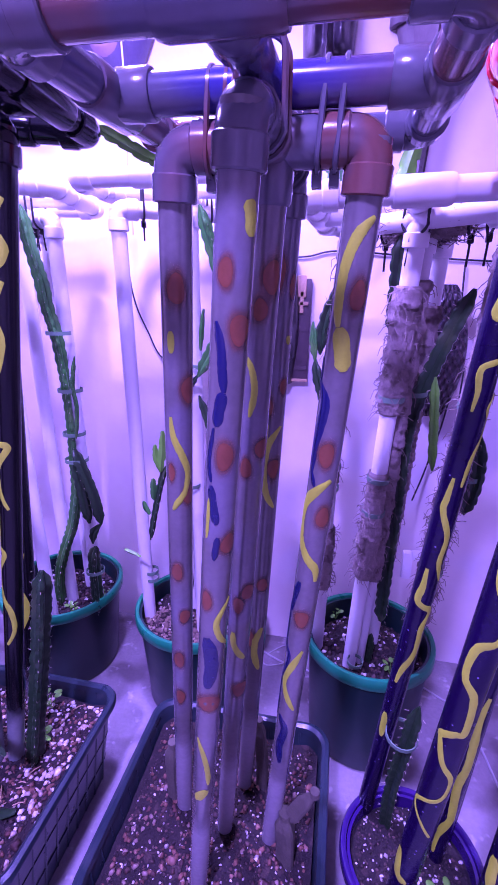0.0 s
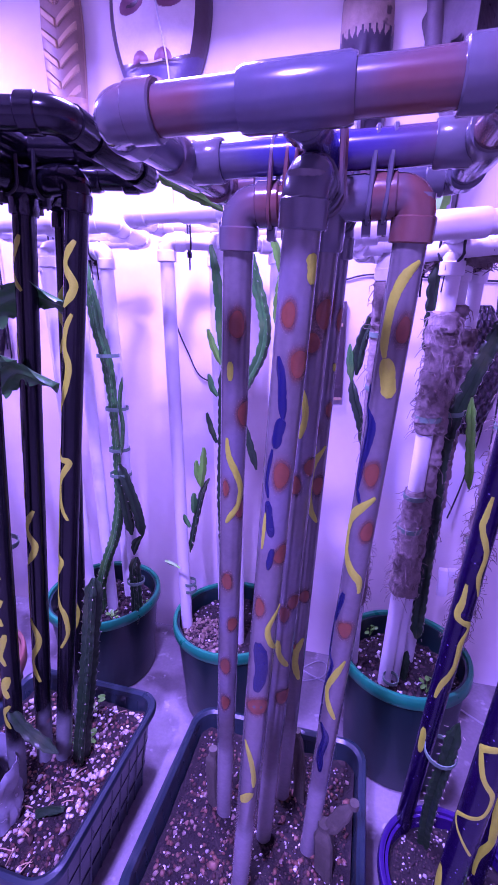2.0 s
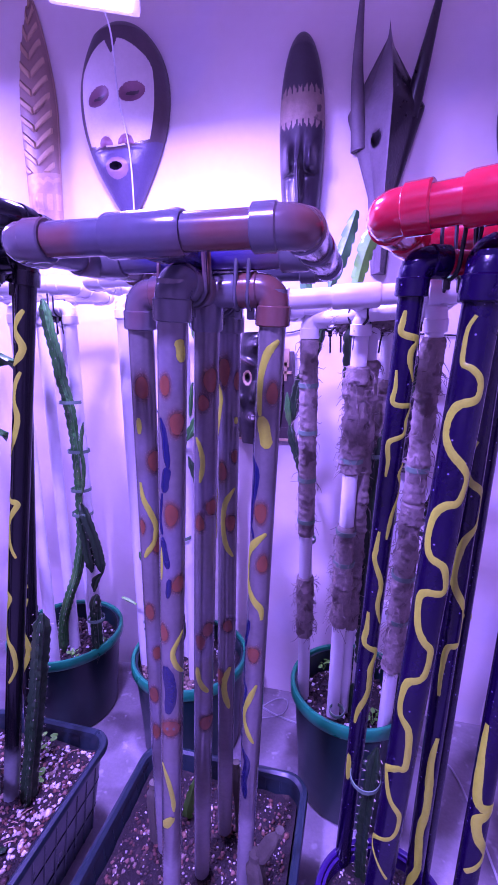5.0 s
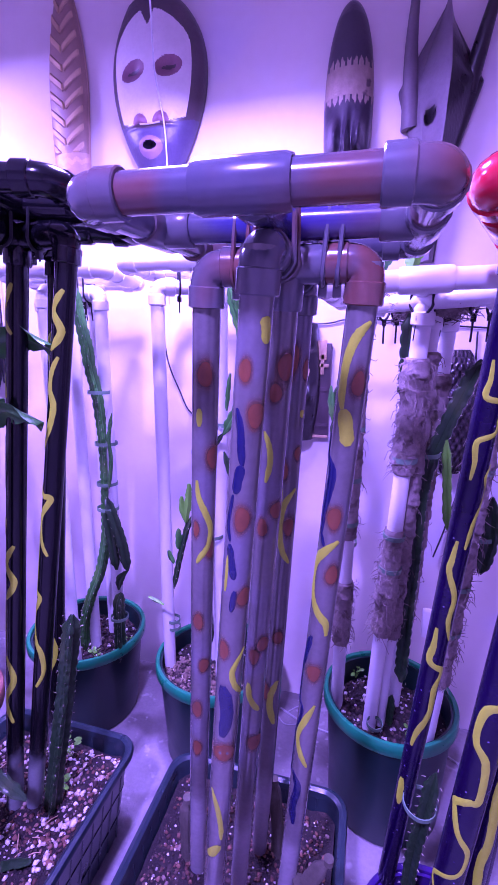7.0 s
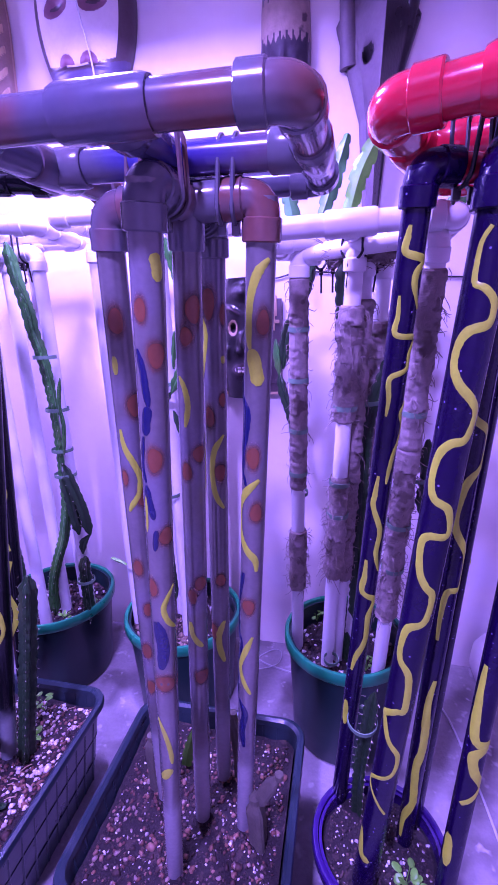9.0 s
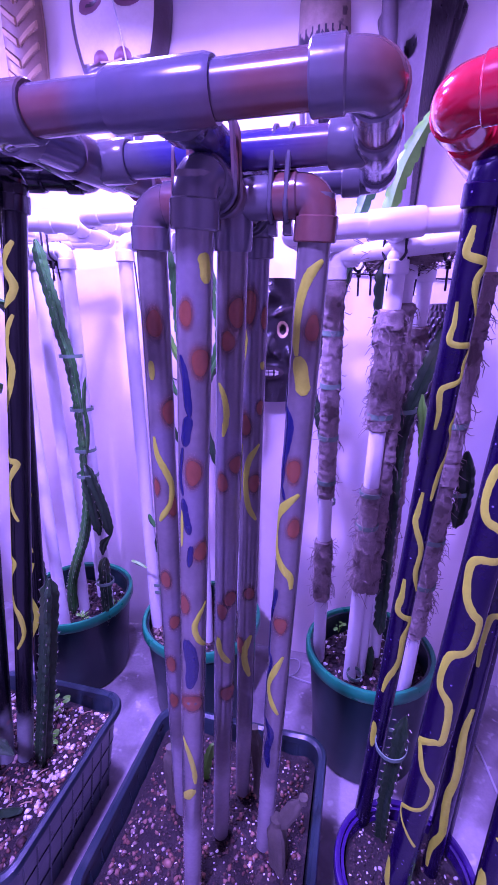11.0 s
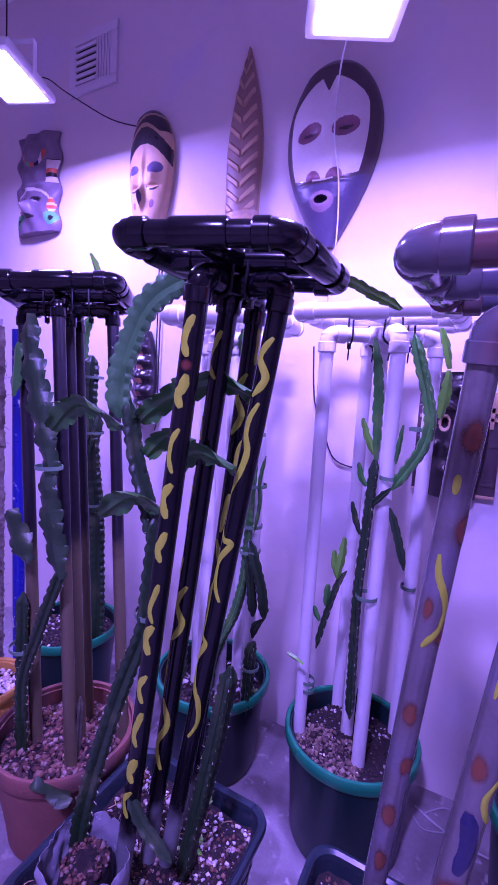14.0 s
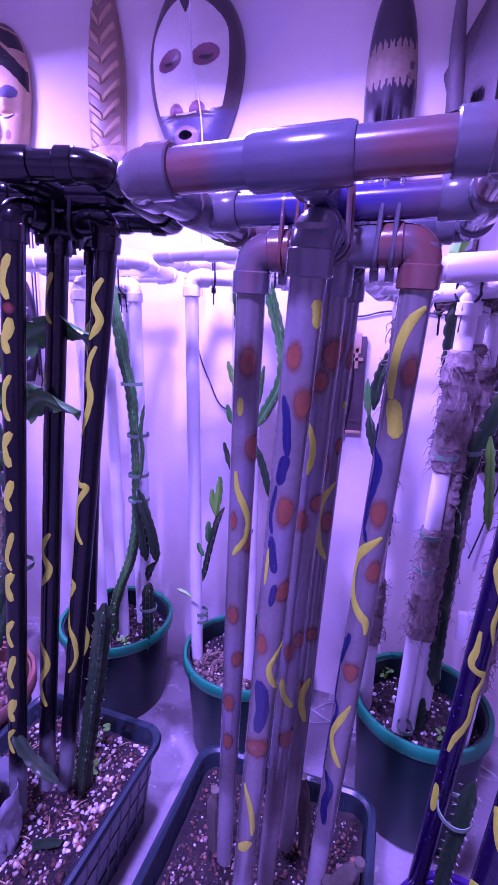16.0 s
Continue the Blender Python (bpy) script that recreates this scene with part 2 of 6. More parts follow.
GREEN_PAINT = material("green_craft_paint", (0.10, 0.40, 0.16), 0.5, vary=0.15, scale=30, bump=0.1)
RED_PAINT = material("red_craft_paint", (0.55, 0.10, 0.05), 0.5, vary=0.15, scale=30, bump=0.1)
CERAMIC = material("pale_ceramic", (0.62, 0.58, 0.58), 0.35, vary=0.08, scale=6, bump=0.05)
BAG = material("cloudy_plastic_bag", (0.42, 0.43, 0.46), 0.25, vary=0.2, scale=16, bump=0.6, bump_scale=22)
TAG = material("white_plastic_tag", (0.72, 0.70, 0.70), 0.45, vary=0.05, bump=0.05)
bag_node = BAG.node_tree.nodes["Principled BSDF"]
bag_node.inputs["Transmission Weight"].default_value = 0.35
BLUE_DARK = material("cobalt_painted_pvc", (0.015, 0.02, 0.30), 0.3, vary=0.2, scale=12, bump=0.1, second=((0.6, 0.58, 0.6), 28.0, 0.64))


# ---- mesh helpers ----
ORIGIN = {}


def thing(name, at, label, category, group="", kind=""):
    ob = new(name)
    ob.empty_display_size = 0.05
    ob.location = at
    ORIGIN[ob.name] = Vector(at)
    return tagged(ob, label, category, group, kind)


def part(name, bm, mats, parent=None, label="", smooth=True):
    """One mesh in world metres, under its thing where one is given."""
    if parent is not None:
        bmesh.ops.translate(bm, verts=bm.verts, vec=-ORIGIN[parent.name])
    me = bpy.data.meshes.new(name)
    for f in bm.faces:
        f.smooth = smooth
    bm.to_mesh(me)
    bm.free()
    for m in mats if isinstance(mats, (list, tuple)) else [mats]:
        me.materials.append(m)
    if smooth:
        me.set_sharp_from_angle(angle=radians(38))
    ob = new(name, me)
    if parent is not None:
        ob.parent = parent
        ORIGIN[ob.name] = ORIGIN[parent.name]
    if label:
        ob["label"] = label
    return ob


def box_into(bm, lo, hi, bevel=0.0, m=None):
    g = bmesh.ops.create_cube(bm, size=1.0)["verts"]
    for v in g:
        v.co = Vector([lo[i] + (v.co[i] + 0.5) * (hi[i] - lo[i]) for i in range(3)])
    if bevel:
        es = list({e for v in g for e in v.link_edges})
        g = [v for v in bmesh.ops.bevel(bm, geom=es, offset=bevel, segments=2, affect="EDGES", profile=0.6)["verts"]]
    if m is not None:
        vs = {v for v in g}
        bmesh.ops.transform(bm, matrix=m, verts=list(vs))
    return bm


def box(lo, hi, bevel=0.0, m=None):
    return box_into(bmesh.new(), lo, hi, bevel, m)


def spline(points, per=6):
    """A smooth line through the points."""
    p = [Vector(q) for q in points]
    if len(p) < 3:
        return [p[0].lerp(p[-1], i / per) for i in range(per + 1)]
    out = []
    for i in range(len(p) - 1):
        a, b, c, d = p[max(0, i - 1)], p[i], p[i + 1], p[min(len(p) - 1, i + 2)]
        for k in range(per):
            t = k / per
            out.append(0.5 * ((2 * b) + (c - a) * t + (2 * a - 5 * b + 4 * c - d) * t * t + (3 * b - a - 3 * c + d) * t ** 3))
    return out + [p[-1]]


def frames_along(pts, up=None):
    """Tangent and two crossing directions at every point, without twist."""
    out = []
    n = len(pts)
    side = None
    for i in range(n):
        t = (pts[min(n - 1, i + 1)] - pts[max(0, i - 1)]).normalized()
        if side is None:
            ref = Vector(up) if up is not None else (Vector((0, 0, 1)) if abs(t.z) < 0.8 else Vector((0, 1, 0)))
            side = t.cross(ref).normalized()
        side = (side - t * side.dot(t)).normalized()
        out.append((t, side, t.cross(side)))
    return out


def tube_into(bm, pts, r, n=14, caps=True):
    pts = [Vector(p) for p in pts]
    rings = []
    for i, (p, (t, a, b)) in enumerate(zip(pts, frames_along(pts))):
        rr = r[i] if isinstance(r, (list, tuple)) else r
        rings.append([bm.verts.new(p + (a * math.cos(k * math.tau / n) + b * math.sin(k * math.tau / n)) * rr) for k in range(n)])
    for u, v in zip(rings, rings[1:]):
        for k in range(n):
            bm.faces.new((u[k], u[(k + 1) % n], v[(k + 1) % n], v[k]))
    if caps:
        bm.faces.new(rings[0][::-1])
        bm.faces.new(rings[-1])
    return bm


def tube(pts, r, n=14, caps=True):
    return tube_into(bmesh.new(), pts, r, n, caps)


def collar_into(bm, p, d, r, length, n=18):
    """A socket with rounded lips, along d from p."""
    d = d.normalized()
    steps = ((0, 0.93), (0.06, 1.0), (0.94, 1.0), (1.0, 0.93))
    return tube_into(bm, [p + d * length * s for s, _ in steps], [r * k for _, k in steps], n)


def elbow(corner, d1, d2, r, reach):
    """A pipe elbow at corner whose sockets open along d1 and d2."""
    bm = bmesh.new()
    d1, d2 = d1.normalized(), d2.normalized()
    bend = r * 1.05
    arc = []
    for i in range(9):
        t = i / 8
        arc.append(corner + d1 * bend * (1 - t) ** 2 + d2 * bend * t ** 2)
    tube_into(bm, [corner + d1 * reach * 0.6] + arc + [corner + d2 * reach * 0.6], r * 0.97, 18)
    collar_into(bm, corner + d1 * bend * 0.9, d1, r * 1.07, reach - bend * 0.9)
    collar_into(bm, corner + d2 * bend * 0.9, d2, r * 1.07, reach - bend * 0.9)
    return bm


def tee(p, along, branch, r, reach):
    bm = bmesh.new()
    a = along.normalized()
    collar_into(bm, p - a * reach, a, r * 1.06, reach * 2)
    collar_into(bm, p + branch.normalized() * r * 0.5, branch, r * 1.06, reach - r * 0.3)
    return bm


def ring_into(bm, p, axis, r_in, width, thick, n=20):
    """A flat band round an axis."""
    axis = axis.normalized()
    x = axis.orthogonal().normalized()
    y = axis.cross(x)
    prof = ((r_in, -width / 2), (r_in + thick, -width / 2), (r_in + thick, width / 2), (r_in, width / 2))
    rows = []
    for k in range(n):
        c = x * math.cos(k * math.tau / n) + y * math.sin(k * math.tau / n)
        rows.append([bm.verts.new(p + c * a + axis * h) for a, h in prof])
    for k in range(n):
        u, v = rows[k], rows[(k + 1) % n]
        for j in range(4):
            bm.faces.new((u[j], v[j], v[(j + 1) % 4], u[(j + 1) % 4]))
    return bm


def lathe(profile, at, n=48):
    """A turned shape from (radius, height) pairs, closed at both ends."""
    bm = bmesh.new()
    rows = []
    for r, h in profile:
        rows.append([bm.verts.new((at[0] + r * math.cos(k * math.tau / n), at[1] + r * math.sin(k * math.tau / n), at[2] + h)) for k in range(n)])
    for u, v in zip(rows, rows[1:]):
        for k in range(n):
            bm.faces.new((u[k], u[(k + 1) % n], v[(k + 1) % n], v[k]))
    bm.faces.new(rows[0][::-1])
    bm.faces.new(rows[-1])
    return bm


# ---- the room ----
WALL_Y = 1.62


def setting(name, bm, m, label, smooth=False):
    return tagged(part(name, bm, m, smooth=smooth), label, "structure", kind="structure")


setting("floor", box((-4.2, -3.4, -0.12), (2.4, WALL_Y + 0.15, 0.0)), FLOOR, "stained grey concrete floor with pale scuffs")
setting("wall_north", box((-4.2, WALL_Y, 0.0), (2.4, WALL_Y + 0.15, 3.5)), WALL, "cream painted plaster wall hung with carved masks")
setting("wall_south", box((-4.2, -3.4, 0.0), (2.4, -3.25, 3.5)), WALL, "plain cream painted wall")
setting("wall_west", box((-4.2, -3.25, 0.0), (-4.05, WALL_Y, 3.5)), WALL, "plain cream painted wall")
setting("wall_east", box((2.25, -3.25, 0.0), (2.4, WALL_Y, 3.5)), WALL, "plain cream painted wall")
setting("ceiling", box((-4.2, -3.4, 3.5), (2.4, WALL_Y + 0.15, 3.6)), CEILING, "plain white painted ceiling")

# ---- lamps ----
def grow_light(at, turn, cord):
    lamp = thing("grow_light", at, "white floodlight panel with a glowing violet diffuser", "grow light", "grow lights")
    m = pose(at[0], at[1], at[2] + 0.016, 0, 0, turn) @ Matrix.Scale(0.9, 4)
    body = part("housing", box((-0.125, -0.17, 0.0), (0.125, 0.17, 0.035), 0.012, m), HOUSING, lamp)
    fins = bmesh.new()
    for i in range(9):
        box_into(fins, (-0.1 + i * 0.025 - 0.002, -0.13, 0.036), (-0.1 + i * 0.025 + 0.002, 0.13, 0.062), 0, m)
    part("heat_sink", fins, HOUSING, lamp, smooth=False)
    part("diffuser", box((-0.1, -0.142, -0.006), (0.1, 0.142, -0.0005), 0.002, m), PANEL, lamp, "glowing violet white diffuser")
    bm = bmesh.new()
    for sx in (-1, 1):
        box_into(bm, (sx * 0.13 - 0.002, -0.012, 0.005), (sx * 0.13 + 0.002, 0.012, 0.14), 0, m)
    box_into(bm, (-0.132, -0.012, 0.14), (0.132, 0.012, 0.144), 0, m)
    part("bracket", bm, HOUSING, lamp, smooth=False)
    part("suspension_cord", tube([m @ Vector((0, 0, 0.144)), m @ Vector((0, 0, (3.48 - at[2]) / 0.9))], 0.003, 8), CORD_BLACK, lamp)
    part("power_cord", tube(spline(cord, 8), 0.0027, 8), CORD_BLACK if at[0] < -1 else CORD_WHITE, lamp)


grow_light(LAMP_1, 26, [(-0.645, 1.09, 2.34), (-0.76, 1.36, 2.44), (-0.80, 1.46, 2.32), (-0.778, 1.48, 2.16), (-0.77, 1.48, 1.97), (-0.80, 1.53, 1.80), (-0.81, 1.56, 1.60)])
grow_light(LAMP_2, 20, [(-2.12, 1.17, 2.62), (-2.24, 1.42, 2.84), (-2.18, 1.5, 2.81), (-1.95, 1.55, 2.67), (-1.80, 1.59, 2.62)])


grow_light(LAMP_3, 0, [(-0.45, -0.8, 3.09), (-0.4, -0.7, 3.2), (-0.44, -0.9, 3.48)])


# ---- vents ----
def wall_vent(x0, z0, x1, z1):
    v = thing("wall_vent", ((x0 + x1) / 2, WALL_Y, z0), "square white plastic wall vent with slatted grille", "vent", "wall vents")
    y0 = WALL_Y - 0.014
    part("backing", box((x0 + 0.04, WALL_Y - 0.004, z0 + 0.04), (x1 - 0.04, WALL_Y - 0.001, z1 - 0.04)), VENT_DARK, v)
    w = 0.045
    for a, b in (((x0, z0), (x1, z0 + w)), ((x0, z1 - w), (x1, z1)), ((x0, z0 + w), (x0 + w, z1 - w)), ((x1 - w, z0 + w), (x1, z1 - w))):
        part("frame", box((a[0], y0, a[1]), (b[0], WALL_Y - 0.001, b[1]), 0.003), VENT, v)
    xm = x0 + w + (x1 - x0 - 2 * w) * 0.60
    zi0, zi1 = z0 + w, z1 - w
    for i in range(6):
        z = zi0 + (zi1 - zi0) * (i + 0.5) / 6
        part("slat", box((x0 + w, y0 + 0.002, z - 0.008), (xm, WALL_Y - 0.004, z + 0.008)), VENT, v)
    for i in range(5):
        x = xm + (x1 - w - xm) * (i + 0.4) / 5
        part("slat", box((x - 0.006, y0 + 0.002, zi0), (x + 0.006, WALL_Y - 0.004, zi1)), VENT, v)


wall_vent(-2.29, 2.87, -1.965, 3.15)
wall_vent(-0.485, 2.765, -0.155, 3.05)


# ---- masks ----
def mask(name, label, x0, z0, x1, z1, depth, half, height, paint, mats, lean=0.0, sides=0, nu=44, nv=84, extra=None, group="masks on the wall"):
    """A carved mask as one shell with a back. half(v): its half width from 0 to 1 at v from 0 (chin) to 1 (crown); height(u, v): relief in metres;
    paint(u, v): the slot of its paint."""
    bm = bmesh.new()
    cx, w, h = (x0 + x1) / 2, (x1 - x0) / 2, z1 - z0
    back = WALL_Y - 0.006
    rows = []
    for j in range(nv + 1):
        v = j / nv
        hw = max(0.004, half(v)) * w
        row = []
        for i in range(nu + 1):
            u = i / nu * 2 - 1
            swell = max(0.0, 1 - u * u) ** 0.5
            row.append(bm.verts.new((cx + u * hw + lean * (v - 0.5) * h, back - 0.012 - depth * swell * min(1, half(v) * 1.6) - height(u, v), z0 + v * h)))
        rows.append(row)
    for j in range(nv):
        for i in range(nu):
            f = bm.faces.new((rows[j][i], rows[j][i + 1], rows[j + 1][i + 1], rows[j + 1][i]))
            f.material_index = paint((i + 0.5) / nu * 2 - 1, (j + 0.5) / nv)
    edge = [r[0] for r in rows] + rows[-1][1:] + [r[-1] for r in rows[::-1]][1:] + rows[0][::-1][1:-1]
    low = [bm.verts.new((v.co.x, back, v.co.z)) for v in edge]
    for k in range(len(edge)):
        f = bm.faces.new((edge[k], edge[(k + 1) % len(edge)], low[(k + 1) % len(edge)], low[k]))
        f.material_index = sides
    if extra:
        extra(bm, cx, back, w, h)
    bmesh.ops.recalc_face_normals(bm, faces=bm.faces)
    return tagged(part(name, bm, mats), label, "mask", group)


def lump(u, v, cu, cv, ru, rv):
    d = ((u - cu) / ru) ** 2 + ((v - cv) / rv) ** 2
    return math.exp(-d * 1.6)


def inside(u, v, cu, cv, ru, rv):
    return ((u - cu) / ru) ** 2 + ((v - cv) / rv) ** 2 < 1


def egg(v):
    return math.sin(math.pi * min(1, max(0, 0.07 + 0.93 * v ** 0.72)) ** 1.0) ** 0.62 if v < 1 else 0


# big oval mask: dark border, white heart-shaped face, slate chin
def big_half(v):
    return (0.16 + 0.84 * math.sin(min(1, v / 0.62) * math.pi / 2)) if v < 0.62 else math.sqrt(max(0, 1 - ((v - 0.62) / 0.385) ** 2))


def big_height(u, v):
    h = 0.022 * lump(u, v, 0, 0.215, 0.50, 0.075) - 0.022 * lump(u, v, 0, 0.218, 0.22, 0.02)
    h -= 0.018 * sum(lump(u, v, s * 0.37, 0.60, 0.26, 0.05) for s in (-1, 1))
    h += 0.012 * sum(lump(u, v, s * 0.27, 0.355, 0.17, 0.035) for s in (-1, 1)) - 0.008 * lump(u, v, 0, 0.325, 0.7, 0.012)
    return h


def big_paint(u, v):
    for s in (-1, 1):
        tilt = v - 0.60 - 0.03 * (u - s * 0.37)
        if inside(u, tilt, s * 0.37, 0, 0.14, 0.010):
            return 0
        if inside(u, tilt, s * 0.37, 0, 0.27, 0.050):
            return 3
    if inside(u, v, 0, 0.220, 0.24, 0.020):
        return 5
    if inside(u, v, 0, 0.213, 0.42, 0.052):
        return 4
    if v > 0.336 and any(inside(u, v, s * 0.27, 0.336, 0.20, 0.048) for s in (-1, 1)):
        return 3
    low = 0.328 + 0.06 * u * u
    if low < v and abs(u) < 0.80 * (1 if v < 0.70 else math.sqrt(max(0, 1 - ((v - 0.70) / 0.165) ** 2))) and not (v > 0.79 and abs(u) < (v - 0.79) * 2.4):
        return 1
    return 0 if v > low - 0.018 else 2


mask("oval_mask", "large oval wooden mask with chalk white face", -1.03, 1.985, -0.672, 2.624, 0.085, big_half, big_height, big_paint, [WOOD_DARK, WOOD_WHITE, WOOD_BLUE, WOOD_PINK, WOOD_LIP, HOLLOW], nu=110, nv=200)


# tall narrow mask with a patterned brow band
def tall_half(v):
    return math.sqrt(max(0, 1 - ((v - 0.60) / 0.405) ** 2)) * 0.98 if v > 0.60 else 0.70 + 0.30 * math.sin(v / 0.6 * math.pi / 2)


def tall_height(u, v):
    h = 0.055 * lump(u, v, 0, 0.32, 0.15, 0.14) + 0.034 * sum(lump(u, v, s * 0.5, 0.40, 0.26, 0.09) for s in (-1, 1))
    h += 0.035 * lump(u, v, 0, 0.11, 0.4, 0.03) - 0.035 * lump(u, v, 0, 0.11, 0.3, 0.01)
    h -= 0.022 * sum(lump(u, v, s * 0.5, 0.335, 0.3, 0.02) for s in (-1, 1))
    return h


def tall_paint(u, v):
    if 0.52 < v < 0.76:
        teeth = 0.02 * abs(((u * 5) % 1) - 0.5) * 2
        if 0.54 + teeth < v < 0.74 - teeth:
            if (v > 0.70 or v < 0.58) and abs(((u * 4) % 1) - 0.5) < 0.14:
                return 0
            return 1
    if any(inside(u, v, s * 0.5, 0.335, 0.3, 0.016) for s in (-1, 1)) or inside(u, v, 0, 0.11, 0.3, 0.010):
        return 2
    return 0


mask("tall_mask", "tall narrow dark wooden mask with a tan patterned brow", -0.263, 1.83, -0.107, 2.494, 0.055, tall_half, tall_height, tall_paint, [WOOD_EBONY, WOOD_BROW, WOOD_BLACK], nu=70, nv=150)


# horned antelope mask: faceted snout, two swept horns
def horn_half(v):
    return 0.20 + 0.16 * v / 0.35 if v < 0.35 else (0.36 + 0.62 * (v - 0.35) / 0.35 if v < 0.70 else max(0.02, 0.98 * (1 - (v - 0.70) / 0.30)))


def horn_height(u, v):
    ridge = 0.075 * max(0, 1 - abs(u - 0.12) * 1.5) * (0.5 + 0.5 * min(1, v / 0.5))
    return ridge - 0.05 * lump(u, v, -0.30, 0.565, 0.16, 0.035) - 0.02 * lump(u, v, -0.9, 0.57, 0.1, 0.02)


# shade put into the paint: black right of the ridge, black eye hollow
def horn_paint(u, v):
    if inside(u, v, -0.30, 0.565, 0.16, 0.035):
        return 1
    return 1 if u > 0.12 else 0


def horns(bm, cx, back, w, h):
    for s, base_p, mid, tip in ((-1, (0.012, 2.12), (-0.004, 2.34), (0.004, 2.56)), (1, (0.165, 2.20), (0.205, 2.38), (0.243, 2.56))):
        y = back - 0.03
        pts = spline([(base_p[0], y + 0.02, base_p[1]), (mid[0], y - 0.01, mid[1]), (tip[0], y - 0.02, tip[1])], 8)
        k = len(bm.faces)
        tube_into(bm, pts, [0.028 * (1 - 0.9 * (i / (len(pts) - 1))) + 0.003 for i in range(len(pts))], 10)
        bm.faces.ensure_lookup_table()
        for f in bm.faces[k:]:
            # the right horn is coloured black as the shaded one
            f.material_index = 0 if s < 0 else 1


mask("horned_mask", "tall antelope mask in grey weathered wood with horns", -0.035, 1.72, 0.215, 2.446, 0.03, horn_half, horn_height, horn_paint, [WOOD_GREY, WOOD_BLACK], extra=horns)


# blond mask with striped headdress
def pale_height(u, v):
    h = 0.040 * lump(u, v, 0, 0.32, 0.13, 0.10) + 0.020 * sum(lump(u, v, s * 0.45, 0.47, 0.26, 0.07) for s in (-1, 1))
    h += 0.018 * lump(u, v, 0, 0.15, 0.28, 0.035) + 0.012 * lump(u, v, 0, 0.55, 0.10, 0.12)
    h -= 0.012 * sum(lump(u, v, s * 0.45, 0.405, 0.28, 0.012) for s in (-1, 1))
    return h - 0.008 * lump(u, v, 0, 0.15, 0.26, 0.010)


def pale_paint(u, v):
    arch = v + 0.16 * u * u
    if arch > 0.87 and v > 0.80:
        return 0 if 0.035 < v - 0.87 + 0.05 * u * u - 0.05 * u < 0.055 else 1
    if arch > 0.84:
        return 0
    if arch > 0.715:
        return 1
    if any(inside(u, v, s * 0.50, 0.53, 0.30, 0.045) for s in (-1, 1)) or inside(u, v, 0, 0.31, 0.10, 0.055):
        return 2
    if any(abs(v - 0.405 + 0.03 * (1 - ((u - s * 0.45) / 0.28) ** 2)) < 0.007 and abs(u - s * 0.45) < 0.26 for s in (-1, 1)):
        return 1
    if any(inside(u, v, s * 0.50, 0.27, 0.11, 0.03) for s in (-1, 1)) or inside(u, v, 0, 0.15, 0.28, 0.02):
        return 3
    return 2 if v < 0.05 else 0


mask("striped_mask", "pale wooden mask with a black striped headdress", -1.842, 2.09, -1.594, 2.668, 0.06, lambda v: math.sqrt(max(0, 1 - ((v - 0.62) / 0.385) ** 2)) if v > 0.62 else 0.42 + 0.58 * math.sin(v / 0.62 * math.pi / 2), pale_height, pale_paint, [WOOD_TAN, WOOD_BLACK, WOOD_BLUE, WOOD_PINK], nu=80, nv=160)


# carved blade-shaped panel with chevrons
def blade_paint(u, v):
    if abs(u) < 0.05 and v > 0.26:
        return 2
    if v < 0.26:
        return 1 if 0.10 < v < 0.17 and math.sin(u * 14) > -0.4 or abs(v - 0.22 - 0.03 * abs(((u * 2) % 1) - 0.5)) < 0.010 else 0
    return 1 if ((v - abs(u) * 0.075) * 14) % 1 < 0.36 and abs(u) < 0.86 else 2


def blade_height(u, v):
    return (0.005 if v > 0.26 and blade_paint(u, v) == 1 else 0) + 0.02 * lump(u, v, 0, 0.14, 0.5, 0.05) + 0.02 * lump(u, v, 0, 0.05, 0.2, 0.06)


mask("carved_blade", "narrow carved wooden blade with pale chevrons", -1.31, 1.94, -1.147, 2.80, 0.03, lambda v: (0.85 + 0.15 * v / 0.5) if v < 0.5 else max(0.02, 1 - ((v - 0.5) / 0.5) ** 1.8), blade_height, blade_paint, [WOOD_AMBER, WOOD_TAN, WOOD_AMBER_DARK], nu=60, nv=200)


# small painted mask with ear discs
def idol_paint(u, v):
    for s in (-1, 1):
        if inside(u, v, s * 0.76, 0.13, 0.24, 0.072):
            return 3 if inside(u, v, s * 0.76, 0.13, 0.09, 0.028) else 1
        if inside(u, v, s * 0.84, 0.26, 0.15, 0.07):
            return 2 if math.sin(v * 110) > -0.2 else 4
        if inside(u, v, s * 0.30 - 0.08, 0.335, 0.17, 0.016):
            return 3
    if abs(v - 0.44 + 0.16 * (u + 0.08) ** 2) < 0.013 and abs(u) < 0.8:
        return 4
    if inside(u, v, 0.05, 0.80, 0.56, 0.135) and not inside(u, v, 0.05, 0.80, 0.40, 0.10) and v < 0.82:
        return (2, 5, 4, 2, 1)[int((u + 1) * 5.5) % 5]
    if u > 0.62 and 0.48 < v < 0.72:
        return (4, 3, 2, 4)[int(v * 24) % 4]
    return 3 if inside(u, v, -0.08, 0.155, 0.22, 0.02) else 0


def idol_height(u, v):
    return 0.03 * lump(u, v, -0.1, 0.24, 0.42, 0.16) + 0.04 * lump(u, v, -0.1, 0.25, 0.12, 0.08) + 0.04 * lump(u, v, 0.05, 0.8, 0.45, 0.11) + 0.02 * lump(u, v, 0, 0.47, 0.9, 0.03) + 0.007 * math.sin(u * 9) * math.sin(v * 24) - 0.02 * sum(lump(u, v, s * 0.3 - 0.05, 0.31, 0.14, 0.03) for s in (-1, 1))


